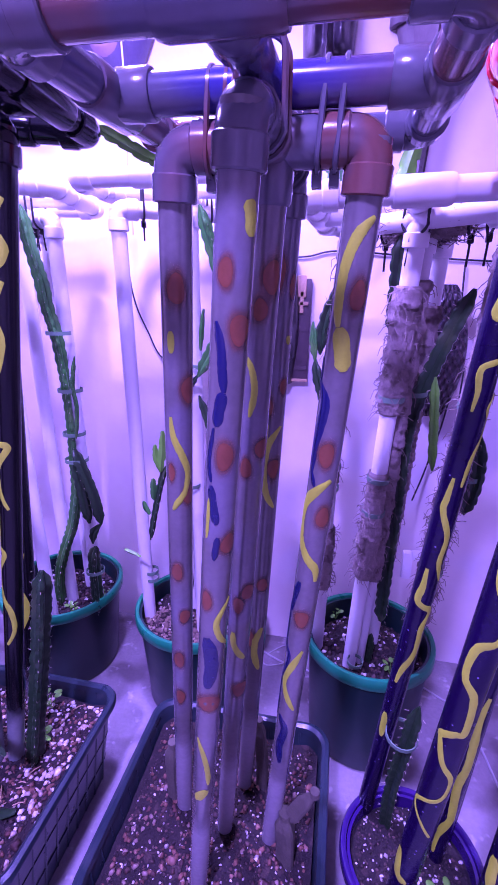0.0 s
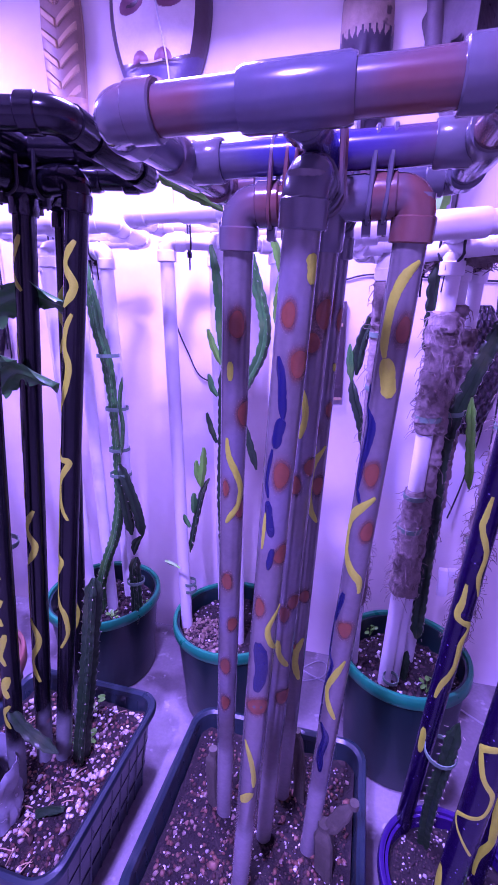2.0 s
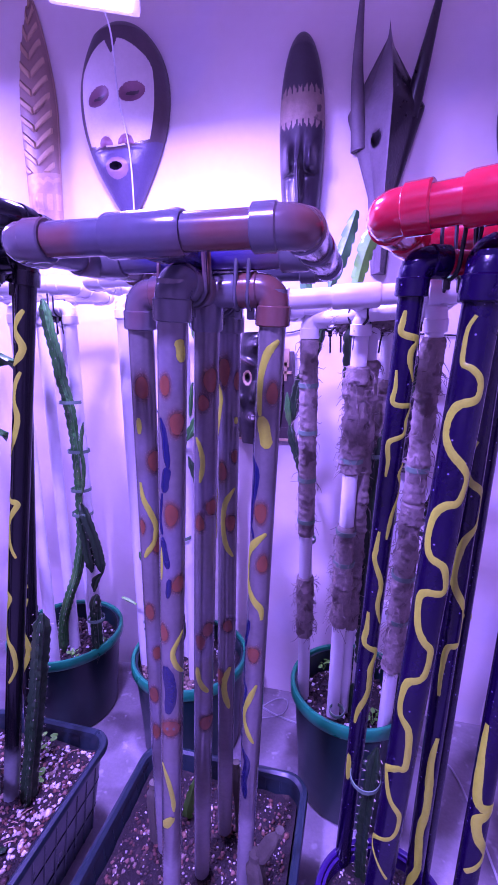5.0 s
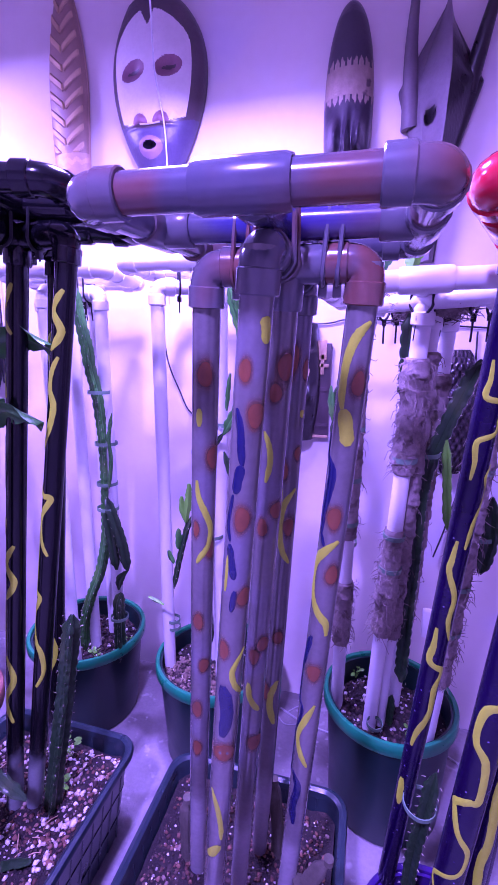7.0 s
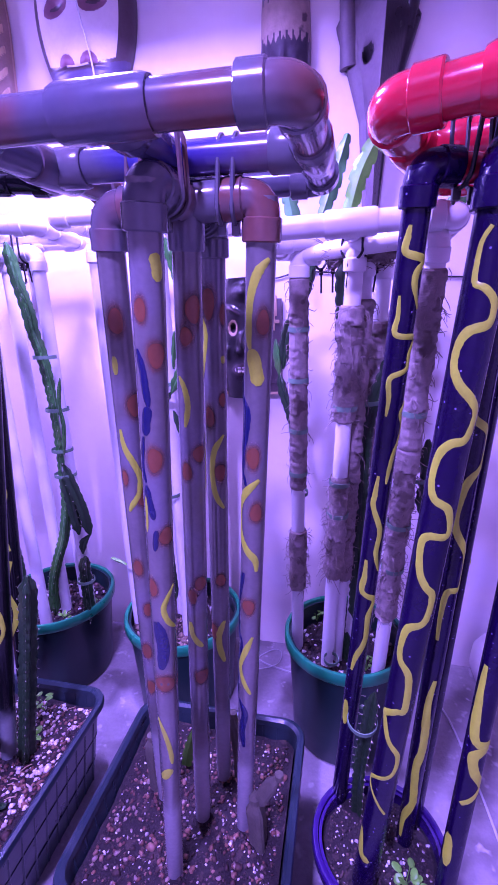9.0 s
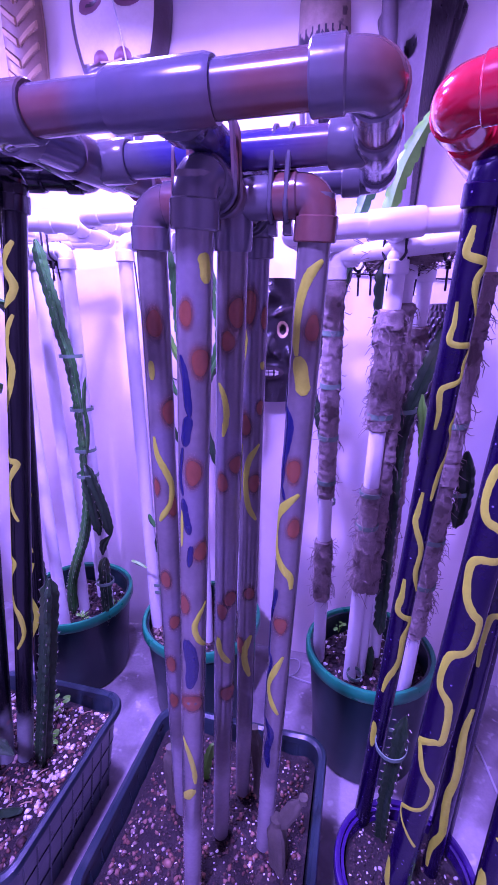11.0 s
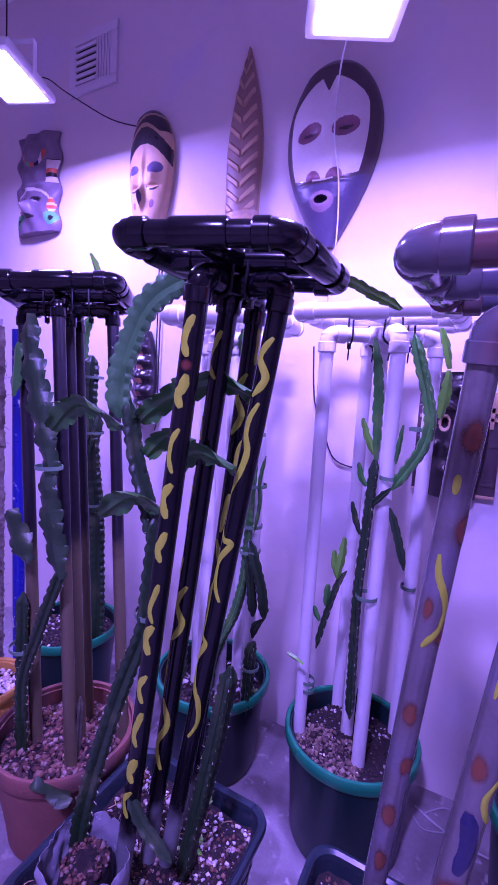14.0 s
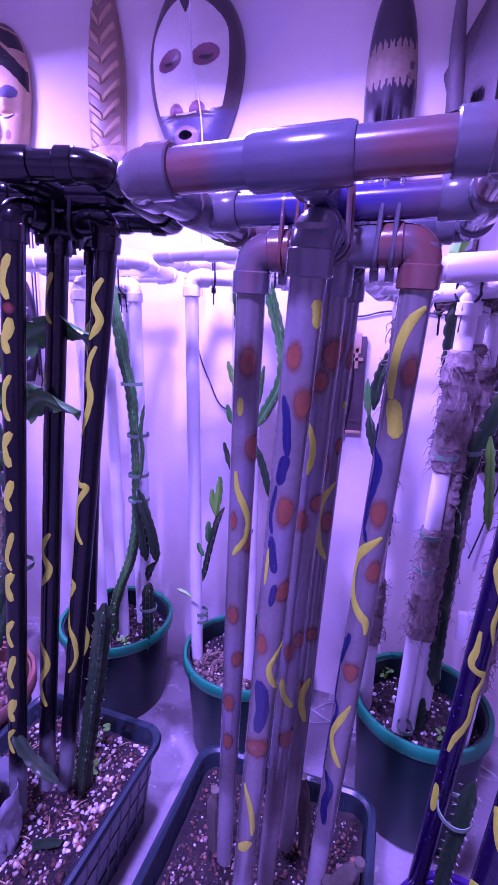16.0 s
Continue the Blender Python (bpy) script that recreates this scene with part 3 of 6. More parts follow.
mask("idol_mask", "carved dark mask with coloured headdress and green ear discs", -2.68, 2.225, -2.337, 2.725, 0.04, lambda v: 0.92 + 0.08 * math.sin(v * 19), idol_height, idol_paint, [WOOD_SLATE, GREEN_PAINT, RED_PAINT, WOOD_BLACK, WOOD_WHITE, BLUE], nu=70, nv=120)


# low mask on a square carved panel
def low_paint(u, v):
    for s in (-1, 1):
        if inside(u, v, s * 0.42, 0.60, 0.20, 0.070) and not inside(u, v, s * 0.42, 0.60, 0.12, 0.042):
            return 1
        if inside(u, v - 0.10 * abs(u), s * 0.45, 0.70, 0.34, 0.014):
            return 3
    if inside(u, v, 0, 0.25, 0.36, 0.028):
        return 2 if math.sin(u * 30) > -0.6 else 0
    return 3 if inside(u, v, 0, 0.25, 0.52, 0.055) else 0


def low_height(u, v):
    h = 0.045 * lump(u, v, 0, 0.47, 0.20, 0.09) + 0.028 * lump(u, v, 0, 0.25, 0.55, 0.06) + 0.02 * sum(lump(u, v, s * 0.22, 0.40, 0.14, 0.04) for s in (-1, 1))
    h -= 0.024 * sum(lump(u, v, s * 0.42, 0.60, 0.14, 0.05) for s in (-1, 1)) - 0.024 * sum(lump(u, v - 0.10 * abs(u), s * 0.45, 0.70, 0.34, 0.03) for s in (-1, 1))
    return h + 0.02 * sum(lump(u, v, s * 0.7, 0.40, 0.2, 0.08) for s in (-1, 1)) + 0.03 * lump(u, v, 0, 0.88, 0.5, 0.07) - 0.016 * lump(u, v, 0, 0.25, 0.3, 0.014)


def low_panel(bm, cx, back, w, h):
    k = len(bm.faces)
    for sx in (-1, 1):
        xa = cx + sx * w * 1.05
        box_into(bm, (xa - 0.03, back - 0.018, 1.12), (xa + 0.03, back, 1.46), 0.003)
        for z in (1.16, 1.29):
            box_into(bm, (xa - 0.026, back - 0.022, z), (xa + 0.026, back - 0.017, z + 0.012), 0)
    bm.faces.ensure_lookup_table()
    for f in bm.faces[k:]:
        f.material_index = 3
    k = len(bm.faces)
    for sx in (-1, 1):
        xa = cx + sx * w * 1.05
        box_into(bm, (xa - 0.022, back - 0.026, 1.375), (xa + 0.022, back - 0.018, 1.387), 0.001)
        box_into(bm, (xa - 0.006, back - 0.026, 1.35), (xa + 0.006, back - 0.0185, 1.42), 0.001)
        box_into(bm, (xa - 0.03, back - 0.0225, 1.118), (xa + 0.03, back - 0.0182, 1.128), 0.001)
        box_into(bm, (xa - 0.018, back - 0.026, 1.40), (xa + 0.014, back - 0.018, 1.47), 0.004)
    bm.faces.ensure_lookup_table()
    for f in bm.faces[k:]:
        f.material_index = 1


mask("panel_mask", "black carved mask with ringed eyes on a side panel", -0.425, 1.11, -0.235, 1.53, 0.06, lambda v: 0.78 + 0.22 * math.sin(v * math.pi), low_height, low_paint, [WOOD_BLACK, WOOD_TAN, WOOD_WHITE, WOOD_DARK], nu=60, nv=120, extra=low_panel)
mask("oval_shield", "dark woven oval mask hung low on the wall", 0.13, 1.02, 0.31, 1.44, 0.04, lambda v: math.sin(math.pi * (0.06 + 0.88 * v)) ** 0.6, lambda u, v: 0.006 * math.sin(u * 22) * math.sin(v * 60), lambda u, v: 1 if math.sin(u * 22 + v * 60) > 0.75 else 0, [WOOD_BLACK, WOOD_DARK])
mask("long_mask", "dark narrow carved mask hung low on the wall", -1.78, 1.25, -1.65, 1.69, 0.05, lambda v: math.sin(math.pi * (0.08 + 0.86 * v)) ** 0.6, lambda u, v: 0.02 * lump(u, v, 0, 0.5, 0.2, 0.2) + 0.008 * math.sin(v * 40), lambda u, v: 1 if abs(u) < 0.3 and math.sin(v * 44) > 0.3 else 0, [WOOD_BLACK, WOOD_BROWN])
mask("edge_mask", "dark carved mask with rough hair", 0.43, 1.95, 0.62, 2.40, 0.05, lambda v: math.sin(math.pi * (0.08 + 0.86 * v)) ** 0.6, lambda u, v: 0.008 * math.sin(u * 30) * math.sin(v * 50), lambda u, v: 0, [WOOD_BLACK])


# ---- containers ----
def scatter(name, label, inside_test, lo, hi, z_of, count, size, mats, parent_label, seed, flat=0.8):
    """Loose grains strewn over a surface: one object of many small stones."""
    rnd = random.Random(seed)
    verts, faces = [], []
    made = 0
    while made < count:
        x, y = rnd.uniform(lo[0], hi[0]), rnd.uniform(lo[1], hi[1])
        if not inside_test(x, y):
            continue
        made += 1
        s = size * rnd.uniform(0.45, 1.3) * (1.6 if rnd.random() < 0.06 else 1)
        m = Matrix.Translation((x, y, z_of(x, y) + s * 0.15)) @ Euler((rnd.uniform(-0.5, 0.5), rnd.uniform(-0.5, 0.5), rnd.uniform(0, 6.3))).to_matrix().to_4x4()
        k = len(verts)
        for p in ((1, 0, 0), (0, 1, 0), (-1, 0, 0), (0, -1, 0), (0.2, 0.1, flat), (-0.1, 0, -flat), (0.7, 0.72, 0.1), (-0.7, -0.68, 0.12)):
            verts.append(m @ Vector((p[0] * s * rnd.uniform(0.7, 1.1), p[1] * s * rnd.uniform(0.6, 1.0), p[2] * s * rnd.uniform(0.7, 1.1))))
        for a, b in ((0, 6), (6, 1), (1, 2), (2, 7), (7, 3), (3, 0)):
            faces.append((k + a, k + b, k + 4))
            faces.append((k + b, k + a, k + 5))
    me = bpy.data.meshes.new(name)
    me.from_pydata([tuple(v) for v in verts], [], faces)
    me.materials.append(mats)
    me.polygons.foreach_set("use_smooth", [True] * len(faces))
    ob = new(name, me)
    return tagged(ob, label, "gravel", kind="stuff")


def soil_height(x, y):
    return 0.012 * noise.noise(Vector((x * 9, y * 9, 0.3))) + 0.006 * noise.noise(Vector((x * 31, y * 31, 2.3)))


def disc_soil(name, cx, cy, z, r, label, n=56):
    bm = bmesh.new()
    mid = bm.verts.new((cx, cy, z + soil_height(cx, cy)))
    last = None
    for j in range(1, 13):
        rr = r * j / 12
        row = []
        for k in range(n):
            x, y = cx + rr * math.cos(k * math.tau / n), cy + rr * math.sin(k * math.tau / n)
            row.append(bm.verts.new((x, y, z + soil_height(x, y) - (0.01 if j == 12 else 0))))
        for k in range(n):
            if last is None:
                bm.faces.new((mid, row[k], row[(k + 1) % n]))
            else:
                bm.faces.new((last[k], row[k], row[(k + 1) % n], last[(k + 1) % n]))
        last = row
    return tagged(part(name, bm, SOIL), label, "soil", kind="stuff")


def round_pot(name, label, cx, cy, h, r, r_base, body_mat, rim_mat, rim_h, soil_z, group=""):
    pot = thing(name, (cx, cy, 0), label, "plant pot", group)
    at = (cx, cy, 0)
    w = 0.007
    prof = [(r_base * 0.9, 0.001), (r_base, 0.004), (r_base + 0.003, 0.012)]
    prof += [(r_base + (r - 0.014 - r_base) * t, 0.012 + (h - rim_h - 0.012) * t) for t in (0.25, 0.5, 0.75, 1)]
    prof += [(r - 0.016, h - rim_h * 0.3), (r - 0.016 - w, h - rim_h * 0.3)]
    prof += [(r_base + (r - 0.014 - r_base) * t - w, 0.012 + (h - rim_h - 0.012) * t) for t in (1, 0.5, 0.1)]
    prof += [(r_base * 0.8, 0.02)]
    part("body", lathe(prof, at), body_mat, pot)
    rim = [(r - 0.015, h - rim_h), (r - 0.003, h - rim_h), (r, h - rim_h + 0.004), (r, h - 0.006), (r - 0.003, h - 0.001), (r - 0.008, h), (r - 0.014, h - 0.003), (r - 0.0155, h - 0.012), (r - 0.0155, h - rim_h + 0.002)]
    bm = bmesh.new()
    rows = []
    for rr, z in rim:
        rows.append([bm.verts.new((cx + rr * math.cos(k * math.tau / 64), cy + rr * math.sin(k * math.tau / 64), z)) for k in range(64)])
    for u, v in zip(rows, rows[1:] + rows[:1]):
        for k in range(64):
            bm.faces.new((u[k], u[(k + 1) % 64], v[(k + 1) % 64], v[k]))
    part("rim", bm, rim_mat, pot)
    rs = r_base + (r - 0.014 - r_base) * (soil_z / h) - 0.004
    disc_soil("soil", cx, cy, soil_z, rs, "dark damp potting soil in a round pot")
    return pot, (lambda x, y: (x - cx) ** 2 + (y - cy) ** 2 < (rs - 0.012) ** 2), rs


def pot_grains(name, label, cx, cy, z, test, rs, count, size, mats, seed):
    scatter(name, label, test, (cx - rs, cy - rs), (cx + rs, cy + rs), lambda x, y: z + soil_height(x, y), count, size, mats, "", seed)


_, t_r, s_r = round_pot("plant_pot", "large round dark green plastic pot with green rim holding burlap-wrapped poles", 0.055, 1.262, 0.382, 0.201, 0.168, POT_GREEN, RIM_GREEN, 0.04, 0.30, "green pots")
pot_grains("mulch", "bark and pale chips on pot soil", 0.055, 1.262, 0.30, t_r, s_r, 700, 0.008, PERLITE, 1)
_, t_m, s_m = round_pot("plant_pot", "large round dark green plastic pot with gravel and white poles", -0.534, 1.311, 0.361, 0.214, 0.175, POT_GREEN, RIM_GREEN, 0.038, 0.30, "green pots")
pot_grains("gravel", "pale brown gravel on pot soil", -0.534, 1.311, 0.30, lambda x, y: t_m(x, y) and (y < 1.32 + 0.05 * noise.noise(Vector((x * 20, y * 20, 0)))) and x < -0.48, s_m, 520, 0.0082, GRAVEL, 2)
pot_grains("perlite", "white perlite on dark pot soil", -0.534, 1.311, 0.30, t_m, s_m, 600, 0.0055, PERLITE, 22)
_, t_l, s_l = round_pot("plant_pot", "large round dark green plastic pot with a cactus on white poles", -1.085, 1.34, 0.35, 0.222, 0.18, POT_GREEN, RIM_GREEN, 0.038, 0.27, "green pots")
pot_grains("mulch", "pale bark chips on pot soil", -1.085, 1.34, 0.27, t_l, s_l, 800, 0.009, PERLITE, 3)
_, t_f, s_f = round_pot("plant_pot", "round dark green plastic pot with a dark withered cactus", -1.802, 1.262, 0.36, 0.215, 0.175, POT_GREEN, RIM_GREEN, 0.038, 0.31, "green pots")
pot_grains("mulch", "pale bark chips on pot soil", -1.802, 1.262, 0.31, t_f, s_f, 500, 0.009, PERLITE, 4)
_, t_t, s_t = round_pot("terracotta_pot", "round terracotta pot filled with clay pebbles and stakes", -1.342, 0.868, 0.33, 0.219, 0.16, TERRACOTTA, TERRACOTTA, 0.05, 0.275)
pot_grains("clay_pebbles", "reddish brown clay pebbles in terracotta pot", -1.342, 0.868, 0.275, t_t, s_t, 1100, 0.0105, PEBBLE, 5)
_, t_p, s_p = round_pot("purple_pot", "round purple plastic pot holding purple painted poles", 0.136, 0.774, 0.20, 0.155, 0.115, PURPLE_POT, PURPLE_POT, 0.03, 0.165)
pot_grains("perlite", "white perlite on dark pot soil", 0.136, 0.774, 0.165, t_p, s_p, 700, 0.0045, PERLITE, 6)
round_pot("ochre_pot", "small ochre plastic pot with white stones", -1.66, 0.80, 0.40, 0.13, 0.10, YELLOW_POT, YELLOW_POT, 0.03, 0.36)
scatter("white_stones", "white stones in an ochre pot", lambda x, y: (x + 1.66) ** 2 + (y - 0.80) ** 2 < 0.011, (-1.78, 0.68), (-1.54, 0.92), lambda x, y: 0.365, 260, 0.011, FLAKES, "", 7)


def rounded_rect(x0, y0, x1, y1, r, n=7):
    out = []
    for cx, cy, a in ((x1 - r, y0 + r, -90), (x1 - r, y1 - r, 0), (x0 + r, y1 - r, 90), (x0 + r, y0 + r, 180)):
        for k in range(n + 1):
            q = radians(a + 90 * k / n)
            out.append((cx + r * math.cos(q), cy + r * math.sin(q)))
    return out


def planter(x0, y0, x1, y1, h, soil_z, label):
    tray = thing("planter_box", ((x0 + x1) / 2, (y0 + y1) / 2, 0), label, "planter", "rectangular planters")

    def loops(levels):
        bm = bmesh.new()
        rows = []
        for inset, z in levels:
            rows.append([bm.verts.new((x, y, z)) for x, y in rounded_rect(x0 + inset, y0 + inset, x1 - inset, y1 - inset, max(0.02, 0.06 - inset * 0.5))])
        for u, v in zip(rows, rows[1:]):
            for k in range(len(u)):
                bm.faces.new((u[k], u[(k + 1) % len(u)], v[(k + 1) % len(u)], v[k]))
        return bm, rows

    bm, rows = loops([(0.055, 0.001), (0.05, 0.004), (0.016, h - 0.022), (0.021, h - 0.022), (0.055, 0.01)])
    bm.faces.new(rows[0][::-1])
    bm.faces.new(rows[-1])
    part("body", bm, TRAY, tray)
    bm, rows = loops([(0.017, h - 0.026), (0.002, h - 0.024), (0.0, h - 0.012), (0.003, h - 0.003), (0.012, h), (0.02, h - 0.006), (0.0225, h - 0.02), (0.017, h - 0.026)])
    part("rim", bm, TRAY, tray)
    # ribs on the long and short sides
    for side in range(4):
        for i in range(9):
            t = (i + 0.5) / 9
            def at(z):
                ins = 0.05 - 0.034 * z / h
                if side == 0: return Vector((x0 + ins, y0 + 0.06 + (y1 - y0 - 0.12) * t, z))
                if side == 1: return Vector((x1 - ins, y0 + 0.06 + (y1 - y0 - 0.12) * t, z))
                if side == 2: return Vector((x0 + 0.06 + (x1 - x0 - 0.12) * t, y0 + ins, z))
                return Vector((x0 + 0.06 + (x1 - x0 - 0.12) * t, y1 - ins, z))
            part("rib", tube([at(0.01), at(h - 0.024)], 0.004, 6), TRAY, tray)
    for zz in (0.085, 0.17):
        ins = 0.05 - 0.034 * zz / h
        pts = [Vector((x, y, zz)) for x, y in rounded_rect(x0 + ins, y0 + ins, x1 - ins, y1 - ins, 0.045)]
        part("band", tube(pts + pts[:1], 0.0035, 6, False), TRAY, tray)
    ins = 0.05 - 0.034 * soil_z / h + 0.007
    bm = bmesh.new()
    n = 40
    grid = [[bm.verts.new((x0 + ins + (x1 - x0 - 2 * ins) * i / n, y0 + ins + (y1 - y0 - 2 * ins) * j / n, 0)) for i in range(n + 1)] for j in range(n + 1)]
    for row in grid:
        for v in row:
            v.co.z = soil_z + soil_height(v.co.x, v.co.y) * 1.2
    for j in range(n):
        for i in range(n):
            bm.faces.new((grid[j][i], grid[j][i + 1], grid[j + 1][i + 1], grid[j + 1][i]))
    tagged(part("soil", bm, SOIL), "dark damp potting soil in a planter box", "soil", kind="stuff")
    return (lambda x, y: x0 + ins + 0.012 < x < x1 - ins - 0.012 and y0 + ins + 0.012 < y < y1 - ins - 0.012), (x0 + ins, y0 + ins), (x1 - ins, y1 - ins)


GREY_SOIL = 0.232
test, lo, hi = planter(-0.538, 0.49, -0.050, 0.985, 0.287, GREY_SOIL, "dark grey-green rectangular plastic planter with grey poles")
zz = lambda x, y: GREY_SOIL + soil_height(x, y) * 1.2
scatter("perlite", "white perlite grains on dark soil", test, lo, hi, zz, 2300, 0.0034, PERLITE, "", 11)
scatter("clay_pebbles", "reddish clay pebbles strewn on soil", test, lo, hi, zz, 800, 0.0066, PEBBLE, "", 12)
BLACK_SOIL = 0.235
test2, lo2, hi2 = planter(-1.118, 0.475, -0.655, 0.985, 0.287, BLACK_SOIL, "dark rectangular plastic planter with black poles and white chips")
zz2 = lambda x, y: BLACK_SOIL + soil_height(x, y) * 1.2
scatter("perlite", "white perlite grains on dark soil", test2, lo2, hi2, zz2, 1500, 0.0038, PERLITE, "", 13)
scatter("stone_chips", "white stone chips strewn on soil", test2, lo2, hi2, zz2, 420, 0.0082, FLAKES, "", 14)
scatter("dry_bark", "brown bark bits strewn on soil", test2, lo2, hi2, zz2, 800, 0.0066, PEBBLE, "", 15)


# ---- trellises ----
def stroke(top, down, x, y, r, width, line, seed):
    """A brush stroke on a pipe: a thin raised ribbon through (distance down, angle) places on its skin."""
    rnd = random.Random(seed)
    pts = spline([(s, a * r, 0) for s, a in line], 7)
    bm = bmesh.new()
    rows = []
    n = len(pts) - 1
    for i, p in enumerate(pts):
        t = (pts[min(n, i + 1)] - pts[max(0, i - 1)])
        t = t.normalized() if t.length > 1e-6 else Vector((1, 0, 0))
        side = Vector((-t.y, t.x, 0))
        w = width * 0.5 * 1.12 * min(1, 0.42 + 3.0 * min(i, n - i) / n) * rnd.uniform(0.94, 1.06)
        row = []
        for k in range(5):
            q = p + side * w * (k / 2 - 1)
            ang = q.y / r
            lift = 0.0011 if 0 < k < 4 else 0.0003
            row.append(bm.verts.new(top + down * q.x + (x * math.cos(ang) + y * math.sin(ang)) * (r + lift)))
        rows.append(row)
    for u, v in zip(rows, rows[1:]):
        for k in range(4):
            bm.faces.new((u[k], v[k], v[k + 1], u[k + 1]))
    return bm


def blot(top, down, x, y, r, s, ang, rs, ra):
    """A round sprayed spot that lies on a pipe."""
    bm = bmesh.new()
    cover = bm.verts.layers.float.new("cover")
    rings = []
    for k in (0.0, 0.45, 0.6, 0.75, 0.9, 1.05, 1.18):
        row = []
        for j in range(20):
            q = j * math.tau / 20
            f = k * (1 + 0.06 * math.sin(3 * q + s * 90))
            an = ang + f * ra * math.cos(q) / r
            row.append(bm.verts.new(top + down * (s + f * rs * math.sin(q)) + (x * math.cos(an) + y * math.sin(an)) * (r + 0.0006)))
            g = min(1, max(0, (k - 0.45) / 0.73))
            row[-1][cover] = 0.95 * (1 - g * g * (3 - 2 * g))
        rings.append(row)
    for u, v in zip(rings, rings[1:]):
        for j in range(20):
            bm.faces.new((u[j], u[(j + 1) % 20], v[(j + 1) % 20], v[j]))
    bmesh.ops.remove_doubles(bm, verts=bm.verts, dist=1e-6)
    return bm


def rigid(c, lean, psi, phi, a, b, rx, ry, foot, r, lift):
    """Tops, feet, radii and frame corners of a straight five-legged trellis."""
    up = Vector((lean[0], lean[1], 1)).normalized()

    def axes(q):
        x = Vector((math.cos(q), math.sin(q), 0))
        x = (x - up * x.dot(up)).normalized()
        return x, up.cross(x)

    c = Vector(c)
    x, y = axes(psi)
    tops = {"A": c - x * a, "B": c - y * b, "C": c, "D": c + y * b, "E": c + x * a}
    feet = {k: p - up * ((p.z - foot) / up.z) for k, p in tops.items()}
    u, v = axes(phi)
    o = c + up * lift
    corners = {"FL": o - u * rx - v * ry, "FR": o + u * rx - v * ry, "BR": o + u * rx + v * ry, "BL": o - u * rx + v * ry}
    return tops, feet, {k: r for k in tops}, corners


